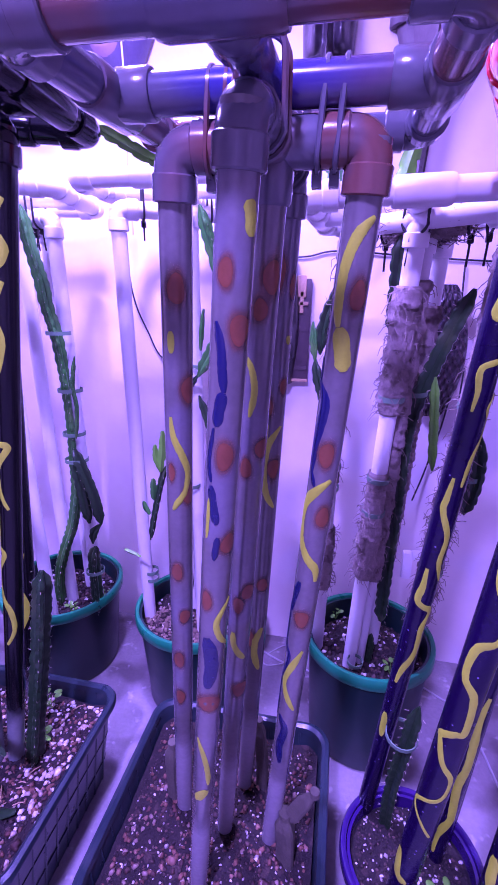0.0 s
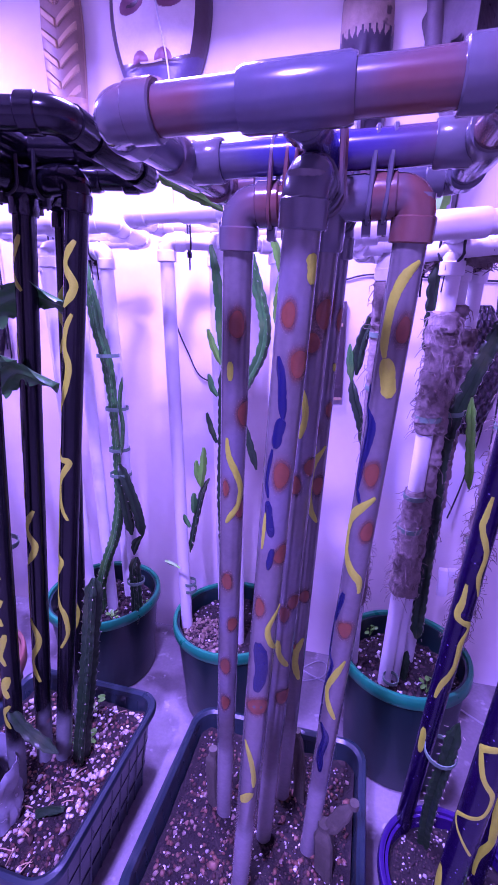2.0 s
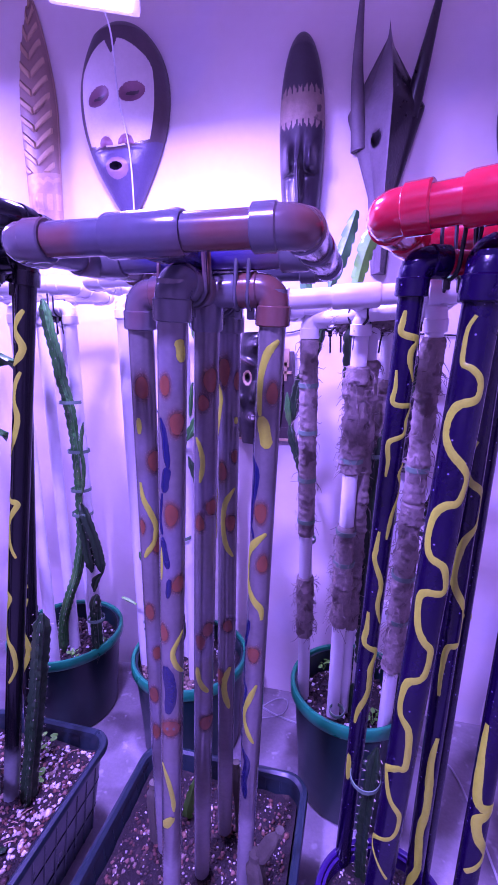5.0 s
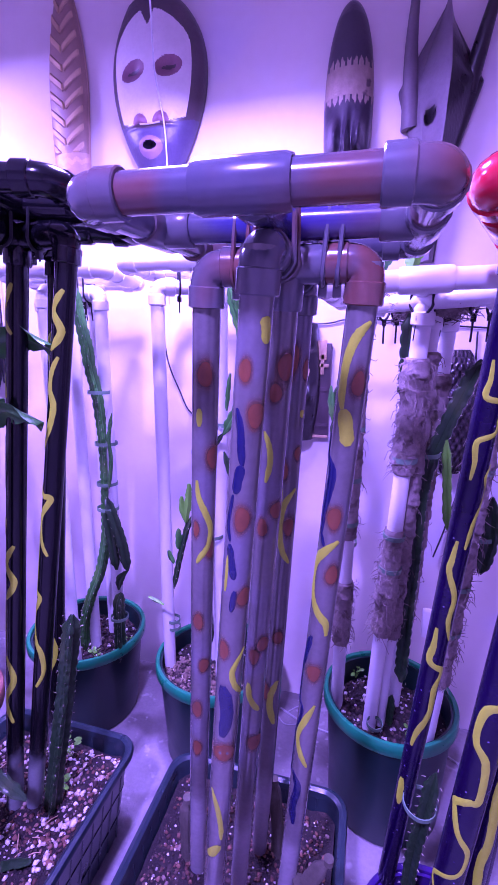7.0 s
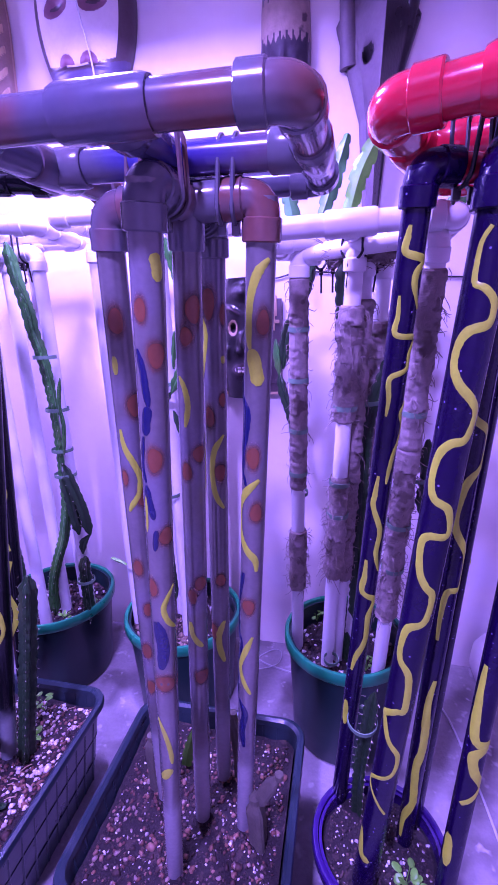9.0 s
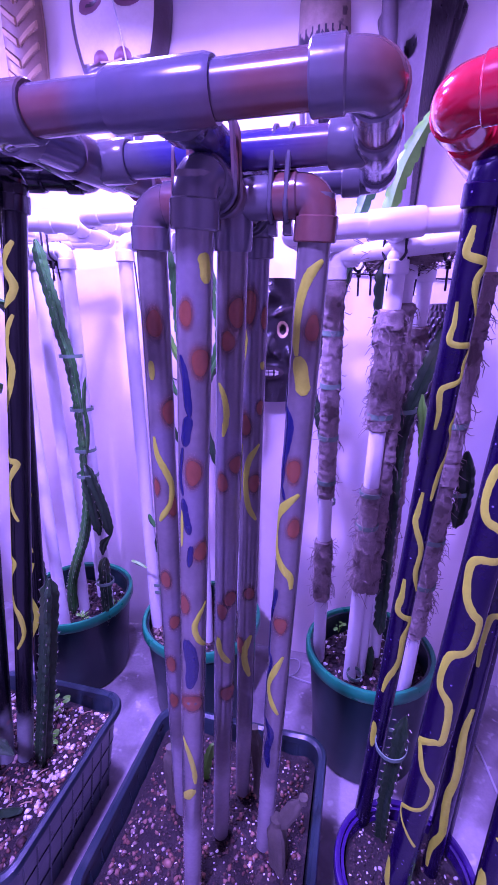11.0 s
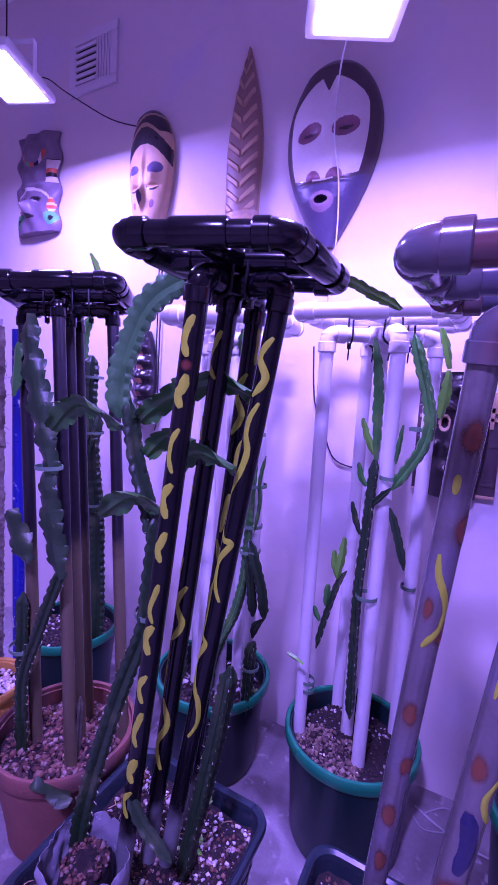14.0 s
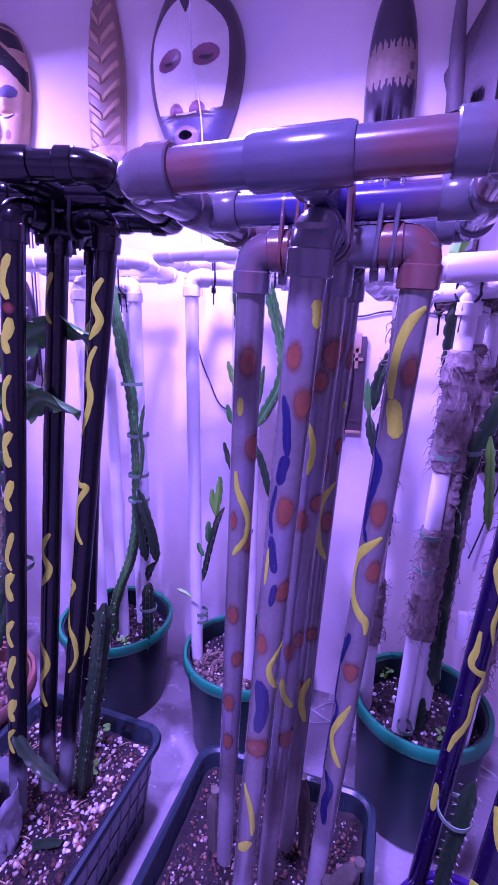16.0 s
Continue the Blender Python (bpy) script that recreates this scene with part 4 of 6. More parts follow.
def trellis(name, label, plan, rr, leg_mat, ring_mat, fit_mat, strokes=None, blots=None, frame_fit=None, tail=0.016, tie_mat=None, straps=(-0.66, -0.48, 0.48, 0.66), rust=None):
    """Legs under a cross of pipe, with a pipe frame strapped on top."""
    tops, feet, radii, corners = plan
    tops = {k: Vector(p) for k, p in tops.items()}
    feet = {k: Vector(p) for k, p in feet.items()}
    cs = {k: Vector(p) for k, p in corners.items()}
    c = tops["C"]
    up = (c - feet["C"]).normalized()
    t = thing(name, feet["C"], label, "trellis", "pipe trellises")
    frame_fit = frame_fit or fit_mat
    for k, top in tops.items():
        r = radii[k]
        down = (feet[k] - top).normalized()
        leg = part("leg", tube([top, feet[k] + down * 0.05], r, 24), leg_mat, t)
        x = Vector((1, 0, 0))
        x = (x - down * x.dot(down)).normalized()
        y = (-down).cross(x)
        for i, (m, w, line) in enumerate((strokes or {}).get(k, ())):
            part("paint_stroke", stroke(top, down, x, y, r, w, line, i * 7 + 3), m, leg, "yellow paint stroke" if m is YELLOW else "blue paint stroke")
        for s, ang, ra, rs in (blots or {}).get(k, ()):
            part("paint_spot", blot(top, down, x, y, r, s, ang, rs, ra), SPRAY, leg, "rust orange sprayed spot")
        f = r * 1.2
        if k != "C":
            part("elbow", elbow(top, down, c - top, f, f * 2.15), rust if rust and k == "E" else fit_mat, t)
        else:
            bm = collar_into(bmesh.new(), top + down * 0.052, -down, f * 1.04, 0.052)
            for d in (tops["E"] - c, tops["B"] - c):
                collar_into(bm, top - d.normalized() * 0.045, d, f * 1.04, 0.09)
            part("cross_fitting", bm, fit_mat, t)
    r = radii["C"]
    pairs = (("A" if "A" in tops else "C", "E"), ("B", "D"))
    for p, q in pairs:
        d = (tops[q] - tops[p]).normalized()
        part("cross_bar", tube([tops[p] + d * 0.02, tops[q] - d * 0.02], r, 20), rust if rust and q == "E" else ring_mat, t)
    fr = rr * 1.16
    order = ("FL", "FR", "BR", "BL")
    mids = {}
    for i, k in enumerate(order):
        p, nx, pv = cs[k], cs[order[(i + 1) % 4]], cs[order[i - 1]]
        part("frame_elbow", elbow(p, nx - p, pv - p, fr, fr * 2.1), frame_fit, t)
        d = (nx - p).normalized()
        part("frame_bar", tube([p + d * 0.04, nx - d * 0.04], rr, 24), ring_mat, t)
        mids[i] = (p + nx) / 2
    for i in range(4):
        part("frame_tee", tee(mids[i], cs[order[(i + 1) % 4]] - cs[order[i]], mids[(i + 2) % 4] - mids[i], fr, fr * 2.0), frame_fit if i % 2 else ring_mat, t)
    for i in (0, 1):
        d = (mids[i + 2] - mids[i]).normalized()
        part("frame_cross_bar", tube([mids[i] + d * 0.02, mids[i + 2] - d * 0.02], rr, 20), ring_mat, t)
    # straps that hold the frame to the cross
    o = sum(cs.values(), Vector((0, 0, 0))) / 4
    f = r * 1.22
    h = max(0.03, (o - c).dot(up))
    for p, q in pairs:
        d = (tops[q] - tops[p]).normalized()
        n = up.cross(d).normalized()
        reach = (tops[q] - c).length
        for s in straps if p != "C" else straps[-1:]:
            mid = c + d * s * reach
            pts = []
            for k in range(20):
                g = k / 20 * math.tau
                rad = f * 1.12 if math.sin(g) < 0 else rr * 1.10
                pts.append(mid + n * math.cos(g) * rad + up * (math.sin(g) * rad + (h if math.sin(g) >= 0 else 0)))
            bm = tube(pts + pts[:1], 0.003, 6, False)
            low = mid - up * f * 1.12 + n * 0.004
            box_into(bm, (-0.005, -0.006, -0.013), (0.005, 0.006, 0.003), 0.001, Matrix.Translation(low))
            tube_into(bm, [low - up * 0.008, low - up * tail + n * 0.004], 0.0024, 6)
            part("cable_tie", bm, tie_mat or TIE_BLACK, t)
    return t, tops, feet


GREY_STROKES_A0 = ((YELLOW, 0.008, ((0.178, -1.66), (0.204, -1.66))), (YELLOW, 0.0086, ((0.287, -1.81), (0.315, -1.63), (0.343, -1.01), (0.37, -0.56), (0.398, -0.75), (0.419, -1.42), (0.431, -1.74))),)
GREY_STROKES_A = GREY_STROKES_A0
GREY_STROKES_B0 = ((YELLOW, 0.0116, ((0.067, -0.8), (0.078, -0.62), (0.094, -0.53))), (BLUE, 0.0084, ((0.165, -2.11), (0.187, -1.78), (0.21, -1.63), (0.231, -1.48))), (BLUE, 0.0107, ((0.231, -1.52), (0.249, -1.7), (0.267, -1.8))), (BLUE, 0.0053, ((0.269, -1.96), (0.309, -2.21), (0.332, -1.97))), (BLUE, 0.0093, ((0.336, -1.98), (0.364, -1.74), (0.385, -1.52))), (BLUE, 0.0074, ((0.402, -1.36), (0.435, -1.54))), (YELLOW, 0.0049, ((0.353, -2.06), (0.407, -2.13))), (BLUE, 0.0177, ((0.563, -1.77), (0.595, -1.43), (0.623, -1.29), (0.66, -1.55))), (YELLOW, 0.0072, ((0.5, -0.16), (0.52, -0.81), (0.539, -1.13), (0.563, -0.81), (0.582, -0.11))), (YELLOW, 0.0074, ((0.779, -2.18), (0.82, -1.51), (0.864, -1.09), (0.896, -0.98))), (YELLOW, 0.0147, ((0.911, -1.1), (0.944, -2.06))),)
GREY_STROKES_B = GREY_STROKES_B0
GREY_STROKES_C0 = ((YELLOW, 0.0073, ((0.207, -2.15), (0.225, -1.69), (0.25, -1.5), (0.28, -1.74))), (YELLOW, 0.0102, ((0.653, -1.92), (0.678, -1.85), (0.696, -1.42), (0.713, -0.78))), (YELLOW, 0.0044, ((0.298, 0.3), (0.349, 0.3), (0.389, 0.3))),)
GREY_STROKES_C = GREY_STROKES_C0
GREY_STROKES_D0 = ((YELLOW, 0.0083, ((0.129, -2.48), (0.154, -2.1), (0.194, -2.44), (0.227, -2.84))), (YELLOW, 0.0089, ((0.317, -0.62), (0.345, -1.53), (0.388, -1.79), (0.432, -1.48), (0.46, -0.71))), (YELLOW, 0.0119, ((0.732, -0.86), (0.769, -1.48), (0.808, -1.46), (0.85, -0.91))), (YELLOW, 0.0073, ((0.185, -0.6), (0.197, -0.52))),)
GREY_STROKES_D = GREY_STROKES_D0
GREY_STROKES_E0 = ((YELLOW, 0.0104, ((0.065, -0.84), (0.077, -1.47), (0.093, -1.87), (0.116, -2.15), (0.15, -2.21), (0.171, -2.02))), (YELLOW, 0.0164, ((0.171, -1.92), (0.195, -1.58), (0.218, -1.3))), (BLUE, 0.0063, ((0.207, -2.94), (0.235, -2.94))), (BLUE, 0.0118, ((0.235, -2.94), (0.255, -2.22), (0.28, -2.24), (0.316, -2.55), (0.352, -2.53))), (BLUE, 0.0067, ((0.352, -2.53), (0.371, -2.12))), (YELLOW, 0.0117, ((0.359, -1.01), (0.374, -1.78), (0.401, -2.72), (0.433, -2.94), (0.461, -2.68), (0.484, -1.96), (0.503, -1.15), (0.525, -0.98))), (BLUE, 0.0099, ((0.531, -2.19), (0.571, -2.61), (0.6, -2.93))), (BLUE, 0.0066, ((0.6, -2.93), (0.663, -2.94), (0.69, -2.24), (0.759, -2.94), (0.849, -2.94))),)
GREY_STROKES_E1 = ((BLUE, 0.0121, ((0.838, -2.49), (0.87, -1.72), (0.923, -2.0), (0.97, -1.74))), (YELLOW, 0.0093, ((0.668, -1.12), (0.704, -1.78), (0.748, -2.41), (0.782, -1.95), (0.814, -1.16))),)
GREY_STROKES_E = GREY_STROKES_E0 + GREY_STROKES_E1
GREY_STROKES = {"A": GREY_STROKES_A, "B": GREY_STROKES_B, "C": GREY_STROKES_C, "D": GREY_STROKES_D, "E": GREY_STROKES_E}
DABS = [0.075 + i * 0.104 + 0.022 * math.sin(i * 3.1) for i in range(11)]
BLACK_STROKES_A = tuple((YELLOW, 0.0145 + 0.004 * math.sin(i * 2.3), ((d, -1.05), (d + 0.026, -1.6 + 0.3 * math.sin(i * 1.7)), (d + 0.05 + 0.012 * math.sin(i * 4.1), -1.75), (d + 0.074 + 0.014 * math.sin(i * 4.1), -1.2))) for i, d in enumerate(DABS))
BLACK_STROKES_B0 = ((YELLOW, 0.0105, ((0.06, -0.35), (0.1, -0.2), (0.141, -0.28))), (YELLOW, 0.0108, ((0.314, -0.51), (0.345, -0.87), (0.381, -0.9))), (YELLOW, 0.0114, ((0.444, -1.14), (0.477, -1.38), (0.542, -1.67))),)
BLACK_STROKES_B = BLACK_STROKES_B0
BLACK_STROKES_C0 = ((YELLOW, 0.0114, ((0.086, -1.35), (0.111, -1.86), (0.149, -2.54), (0.183, -1.32))), (YELLOW, 0.0114, ((0.262, -2.54), (0.312, -2.12))), (YELLOW, 0.0119, ((0.392, -2.53), (0.444, -2.54), (0.51, -2.54))), (YELLOW, 0.0141, ((0.785, -2.53), (0.848, -2.53), (0.905, -2.53))), (YELLOW, 0.0113, ((0.574, -2.18), (0.618, -2.54))),)
BLACK_STROKES_C = BLACK_STROKES_C0
BLACK_STROKES_E0 = ((YELLOW, 0.0123, ((0.226, -1.17), (0.26, -1.86), (0.291, -1.94), (0.326, -1.4), (0.372, -1.74), (0.421, -2.5))), (YELLOW, 0.0122, ((0.526, -1.11), (0.573, -2.21), (0.623, -2.04), (0.661, -1.11))), (YELLOW, 0.0124, ((0.589, -2.53), (0.63, -2.62), (0.669, -2.62))), (YELLOW, 0.0129, ((0.696, -2.62), (0.724, -2.61), (0.756, -2.62))), (YELLOW, 0.015, ((0.77, -1.74), (0.816, -2.62), (0.843, -2.62))), (YELLOW, 0.0161, ((0.886, -2.01), (0.917, -1.19), (0.97, -0.81), (1.013, -1.54))), (YELLOW, 0.0118, ((0.5, -2.62), (0.521, -2.14))),)
BLACK_STROKES_E = BLACK_STROKES_E0
BLACK_STROKES = {"B": BLACK_STROKES_A, "D": BLACK_STROKES_B, "C": BLACK_STROKES_C, "E": BLACK_STROKES_E}
PURPLE_STROKES_A0 = ((YELLOW, 0.009, ((0.066, -1.95), (0.08, -2.05), (0.098, -2.06))), (YELLOW, 0.0083, ((0.108, -0.54), (0.123, -1.06), (0.142, -1.05), (0.171, -0.45))), (YELLOW, 0.0076, ((0.153, -2.11), (0.18, -2.03), (0.205, -2.06))), (YELLOW, 0.0071, ((0.211, -0.28), (0.232, -0.68), (0.255, -0.72))), (YELLOW, 0.0081, ((0.27, -2.03), (0.303, -1.91), (0.33, -1.96))), (YELLOW, 0.0075, ((0.308, -0.14), (0.326, -0.7), (0.353, -0.14))), (YELLOW, 0.0081, ((0.394, -0.85), (0.423, -1.07), (0.449, -1.2))), (YELLOW, 0.0084, ((0.435, -1.92), (0.473, -2.04), (0.495, -2.06))), (YELLOW, 0.0109, ((0.61, -2.07), (0.65, -2.03), (0.686, -2.13))), (YELLOW, 0.0093, ((0.544, -1.15), (0.593, -1.23), (0.636, -0.68))), (YELLOW, 0.0107, ((0.707, -0.66), (0.747, -1.1), (0.81, -1.06))),)
PURPLE_STROKES_A1 = ((YELLOW, 0.0118, ((0.813, -1.87), (0.864, -1.88), (0.904, -2.15))), (YELLOW, 0.0125, ((1.005, -2.36), (1.085, -2.22))),)
PURPLE_STROKES_A = PURPLE_STROKES_A0 + PURPLE_STROKES_A1
PURPLE_STROKES_B0 = ((YELLOW, 0.011, ((0.081, -1.94), (0.098, -2.26), (0.122, -2.31), (0.144, -2.23))), (YELLOW, 0.0111, ((0.144, -2.23), (0.15, -1.72), (0.162, -1.23), (0.178, -1.06))), (YELLOW, 0.0112, ((0.192, -1.23), (0.201, -2.05), (0.219, -2.47), (0.245, -2.53))), (YELLOW, 0.0123, ((0.245, -2.53), (0.268, -2.06), (0.288, -1.28), (0.308, -0.8))), (YELLOW, 0.0128, ((0.342, -1.1), (0.351, -1.85), (0.371, -2.38), (0.408, -2.55))), (YELLOW, 0.0133, ((0.408, -2.55), (0.436, -2.21), (0.451, -1.27))), (YELLOW, 0.0137, ((0.492, -0.89), (0.498, -2.02), (0.516, -2.43), (0.56, -2.21), (0.585, -1.7), (0.604, -1.12))), (YELLOW, 0.0155, ((0.651, -1.26), (0.672, -2.18), (0.703, -2.48), (0.739, -2.39), (0.77, -1.58))),)
PURPLE_STROKES_B1 = ((YELLOW, 0.0138, ((0.875, -2.79), (0.854, -1.9), (0.844, -1.39))), (YELLOW, 0.0133, ((0.886, -2.67), (0.927, -2.09), (0.963, -1.18))), (YELLOW, 0.0142, ((1.043, -2.69), (1.011, -1.33))), (YELLOW, 0.0151, ((1.064, -3.1), (1.094, -2.13), (1.124, -1.3))), (YELLOW, 0.0173, ((1.207, -3.0), (1.27, -2.66), (1.284, -1.75))),)
PURPLE_STROKES_B = PURPLE_STROKES_B0 + PURPLE_STROKES_B1
PURPLE_STROKES_C0 = ((YELLOW, 0.0112, ((0.265, -1.77), (0.294, -2.32), (0.33, -2.09), (0.359, -0.34))), (YELLOW, 0.0117, ((0.408, -0.34), (0.436, -1.51), (0.476, -2.05))), (YELLOW, 0.0129, ((0.526, -2.02), (0.586, -0.34), (0.649, -0.33))), (YELLOW, 0.0138, ((0.657, -1.74), (0.712, -2.01), (0.767, -1.94))), (YELLOW, 0.0146, ((0.866, -1.42), (0.931, -1.73), (1.013, -1.5))), (YELLOW, 0.0166, ((1.066, -1.48), (1.124, -1.84), (1.218, -1.53))), (YELLOW, 0.0185, ((1.239, -1.57), (1.296, -2.37), (1.362, -2.37))),)
PURPLE_STROKES_C = PURPLE_STROKES_C0
PURPLE_STROKES_D0 = ((YELLOW, 0.0135, ((0.481, -2.61), (0.541, -2.15), (0.587, -3.44), (0.619, -3.44))), (YELLOW, 0.0139, ((0.619, 2.84), (0.655, 3.97), (0.717, 3.0))), (YELLOW, 0.0165, ((0.745, 2.85), (0.782, 3.45))), (YELLOW, 0.0164, ((0.866, 2.85), (0.913, 3.48), (0.982, 2.85))), (YELLOW, 0.0159, ((0.982, 2.85), (1.01, 3.68), (1.101, 3.31))),)
PURPLE_STROKES_D = PURPLE_STROKES_D0
PURPLE_STROKES_E0 = ((YELLOW, 0.0163, ((0.782, -2.5), (0.857, -2.51), (0.941, -2.15))), (YELLOW, 0.018, ((0.951, -0.46), (0.977, -1.9), (1.015, -1.55), (1.053, -0.46))), (YELLOW, 0.0158, ((1.053, -2.18), (1.096, -2.18))), (YELLOW, 0.0175, ((1.184, -2.6), (1.264, -2.38))),)
PURPLE_STROKES_E = PURPLE_STROKES_E0
PURPLE_STROKES = {"A": PURPLE_STROKES_A, "B": PURPLE_STROKES_B, "C": PURPLE_STROKES_C, "D": PURPLE_STROKES_D, "E": PURPLE_STROKES_E}
SPOTS_A = ((0.131, -1.27, 0.0156, 0.0267), (0.251, -0.46, 0.0162, 0.0277), (0.407, -0.55, 0.0117, 0.0257), (0.37, -1.83, 0.0076, 0.021), (0.549, -1.56, 0.0129, 0.026), (0.647, -0.94, 0.0139, 0.0229), (0.755, -1.55, 0.0138, 0.0304), (0.859, -1.47, 0.0122, 0.0299),)
SPOTS_B = ((0.123, -1.72, 0.011, 0.0196), (0.171, -0.84, 0.0151, 0.0227), (0.3, -1.24, 0.014, 0.0258), (0.413, -0.67, 0.0145, 0.0213), (0.501, -1.9, 0.0105, 0.0232), (0.694, -1.31, 0.0253, 0.0255),)
SPOTS_C = ((0.119, -0.92, 0.0158, 0.0278), (0.153, -1.48, 0.0127, 0.0192), (0.323, -0.69, 0.0153, 0.0206), (0.352, -1.74, 0.0121, 0.0228), (0.566, -0.86, 0.0162, 0.0223), (0.593, -1.61, 0.0125, 0.0251), (0.792, -0.87, 0.0221, 0.027),)
SPOTS_D = ((0.108, -1.77, 0.0153, 0.0357), (0.124, -0.57, 0.0081, 0.0239), (0.286, -1.9, 0.0132, 0.027), (0.256, -0.69, 0.0093, 0.0185), (0.387, -1.02, 0.0148, 0.0261), (0.624, -1.19, 0.015, 0.0229), (0.766, -2.07, 0.018, 0.0312),)
SPOTS_E = ((0.138, -1.12, 0.0133, 0.0243), (0.324, -1.57, 0.0144, 0.0264), (0.415, -1.19, 0.0137, 0.0245), (0.601, -1.62, 0.0161, 0.0244),)
GREY_SPOTS = {"A": SPOTS_A, "B": SPOTS_B, "C": SPOTS_C, "D": SPOTS_D, "E": SPOTS_E}

def joined(lines, gap=0.075, slim=0.95):
    """Strokes that follow one another closely become one long squiggle."""
    out = []
    for m, w, line in sorted(lines, key=lambda q: min(q[2][0][0], q[2][-1][0])):
        line = list(line) if line[-1][0] > line[0][0] else list(line)[::-1]
        if out and m is YELLOW and out[-1][0] is YELLOW and 0 <= line[0][0] - out[-1][2][-1][0] < gap:
            out[-1][2] += line if line[0][0] - out[-1][2][-1][0] > 0.004 else line[1:]
        else:
            out.append([m, w * slim, line])
    return out


def filled(lines, end=1.12):
    """The same, with further waves of the brush along the bare stretches."""
    out = joined(lines, 0.06, 1.0)
    more, s = [], 0.08
    for first, last in [(q[2][0][0], q[2][-1][0]) for q in out] + [(end, end)]:
        while first - s > 0.12:
            k = min(first - s - 0.03, 0.24)
            more.append([YELLOW, 0.0135, [(s + 0.02 + k * i / 3, -1.55 + (0.5 if i % 2 else -0.5) * (1 if len(more) % 2 else -1)) for i in range(4)]])
            s += k + 0.03
        s = max(s, last)
    return out + more


trellis("pipe_trellis", "grey painted pipe trellis with rust spots in a planter", (
    {"A": (-0.271, 0.535, 1.506), "B": (-0.180, 0.444, 1.506), "C": (-0.171, 0.540, 1.506), "D": (-0.165, 0.630, 1.506), "E": (-0.077, 0.539, 1.506)},
    {"A": (-0.388, 0.764, 0.16), "B": (-0.310, 0.624, 0.16), "C": (-0.283, 0.740, 0.16), "D": (-0.258, 0.845, 0.16), "E": (-0.180, 0.736, 0.16)},
    {k: 0.0185 for k in "ABCDE"},
    {"FL": (-0.337, 0.378, 1.540), "FR": (-0.023, 0.380, 1.534), "BR": (-0.016, 0.680, 1.558), "BL": (-0.330, 0.678, 1.564)}),
    0.0185, GREY_LEG, GREY_RING, GREY_FIT, GREY_STROKES, GREY_SPOTS, tail=0.010, tie_mat=GREY_FIT, rust=RUST_FIT)
trellis("pipe_trellis", "black painted pipe trellis with yellow squiggles in a planter", (
    {"B": (-0.735, 0.630, 1.620), "C": (-0.736, 0.739, 1.620), "D": (-0.735, 0.850, 1.620), "E": (-0.622, 0.739, 1.620)},
    {"B": (-0.922, 0.677, 0.16), "C": (-0.904, 0.751, 0.16), "D": (-0.880, 0.880, 0.16), "E": (-0.866, 0.775, 0.16)},
    {k: 0.0205 for k in "BCDE"},
    {"FL": (-0.868, 0.565, 1.680), "FR": (-0.578, 0.640, 1.672), "BR": (-0.556, 0.885, 1.655), "BL": (-0.850, 0.815, 1.668)}),
    0.0225, BLACK_PIPE, BLACK_RING, BLACK_RING, {k: v if k == "B" else filled(v) for k, v in BLACK_STROKES.items()}, straps=(-0.4, 0.4))
trellis("pipe_trellis", "purple painted pipe trellis with yellow squiggles and red frame", (
    {"A": (0.108, 0.640, 1.552), "B": (0.198, 0.610, 1.552), "C": (0.235, 0.690, 1.552), "D": (0.275, 0.775, 1.552), "E": (0.352, 0.740, 1.552)},
    {"A": (0.045, 0.878, 0.195), "B": (0.102, 0.709, 0.195), "C": (0.198, 0.811, 0.195), "D": (0.225, 0.855, 0.195), "E": (0.262, 0.705, 0.195)},
    {"A": 0.0185, "B": 0.025, "C": 0.018, "D": 0.018, "E": 0.020},
    {"FL": (0.060, 0.622, 1.612), "FR": (0.376, 0.505, 1.605), "BR": (0.489, 0.815, 1.613), "BL": (0.179, 0.930, 1.613)}),
    0.0275, PURPLE_PIPE, RED_PIPE, PURPLE_PIPE, {k: joined(v, 0.075, 1.0) for k, v in PURPLE_STROKES.items()}, frame_fit=RED_PIPE)
trellis("pipe_trellis", "white pipe trellis in a gravel-filled green pot", rigid((-0.543, 1.295, 1.607), (0.012, -0.052), 0.534, -0.02, 0.164, 0.128, 0.20, 0.17, 0.30, 0.0205, 0.052), 0.0210, PVC_WHITE, PVC_WHITE, PVC_WHITE, tail=0.045, straps=(-0.6, 0.5))
R_T = trellis("pipe_trellis", "white pipe trellis wrapped in burlap in a green pot", (
    {"A": (-0.090, 1.100, 1.525), "B": (0.039, 1.028, 1.525), "C": (0.062, 1.068, 1.520), "D": (0.110, 1.150, 1.520), "E": (0.190, 0.945, 1.525)},
    {"A": (-0.103, 1.252, 0.325), "B": (-0.001, 1.190, 0.325), "C": (0.028, 1.225, 0.325), "D": (0.075, 1.310, 0.325), "E": (0.152, 1.150, 0.325)},
    {k: 0.0195 for k in "ABCDE"},
    {"FL": (-0.165, 0.912, 1.545), "FR": (0.215, 0.925, 1.553), "BR": (0.235, 1.250, 1.563), "BL": (-0.145, 1.237, 1.555)}), 0.0210, PVC_WHITE, PVC_WHITE, PVC_WHITE, tail=0.055)
trellis("pipe_trellis", "white pipe trellis with a climbing cactus in a green pot", rigid((-1.03, 1.275, 1.60), (0.011, -0.041), -0.1, 0.2, 0.12, 0.11, 0.18, 0.17, 0.27, 0.0205, 0.055), 0.0235, PVC_WHITE, PVC_WHITE, PVC_WHITE, tail=0.055)
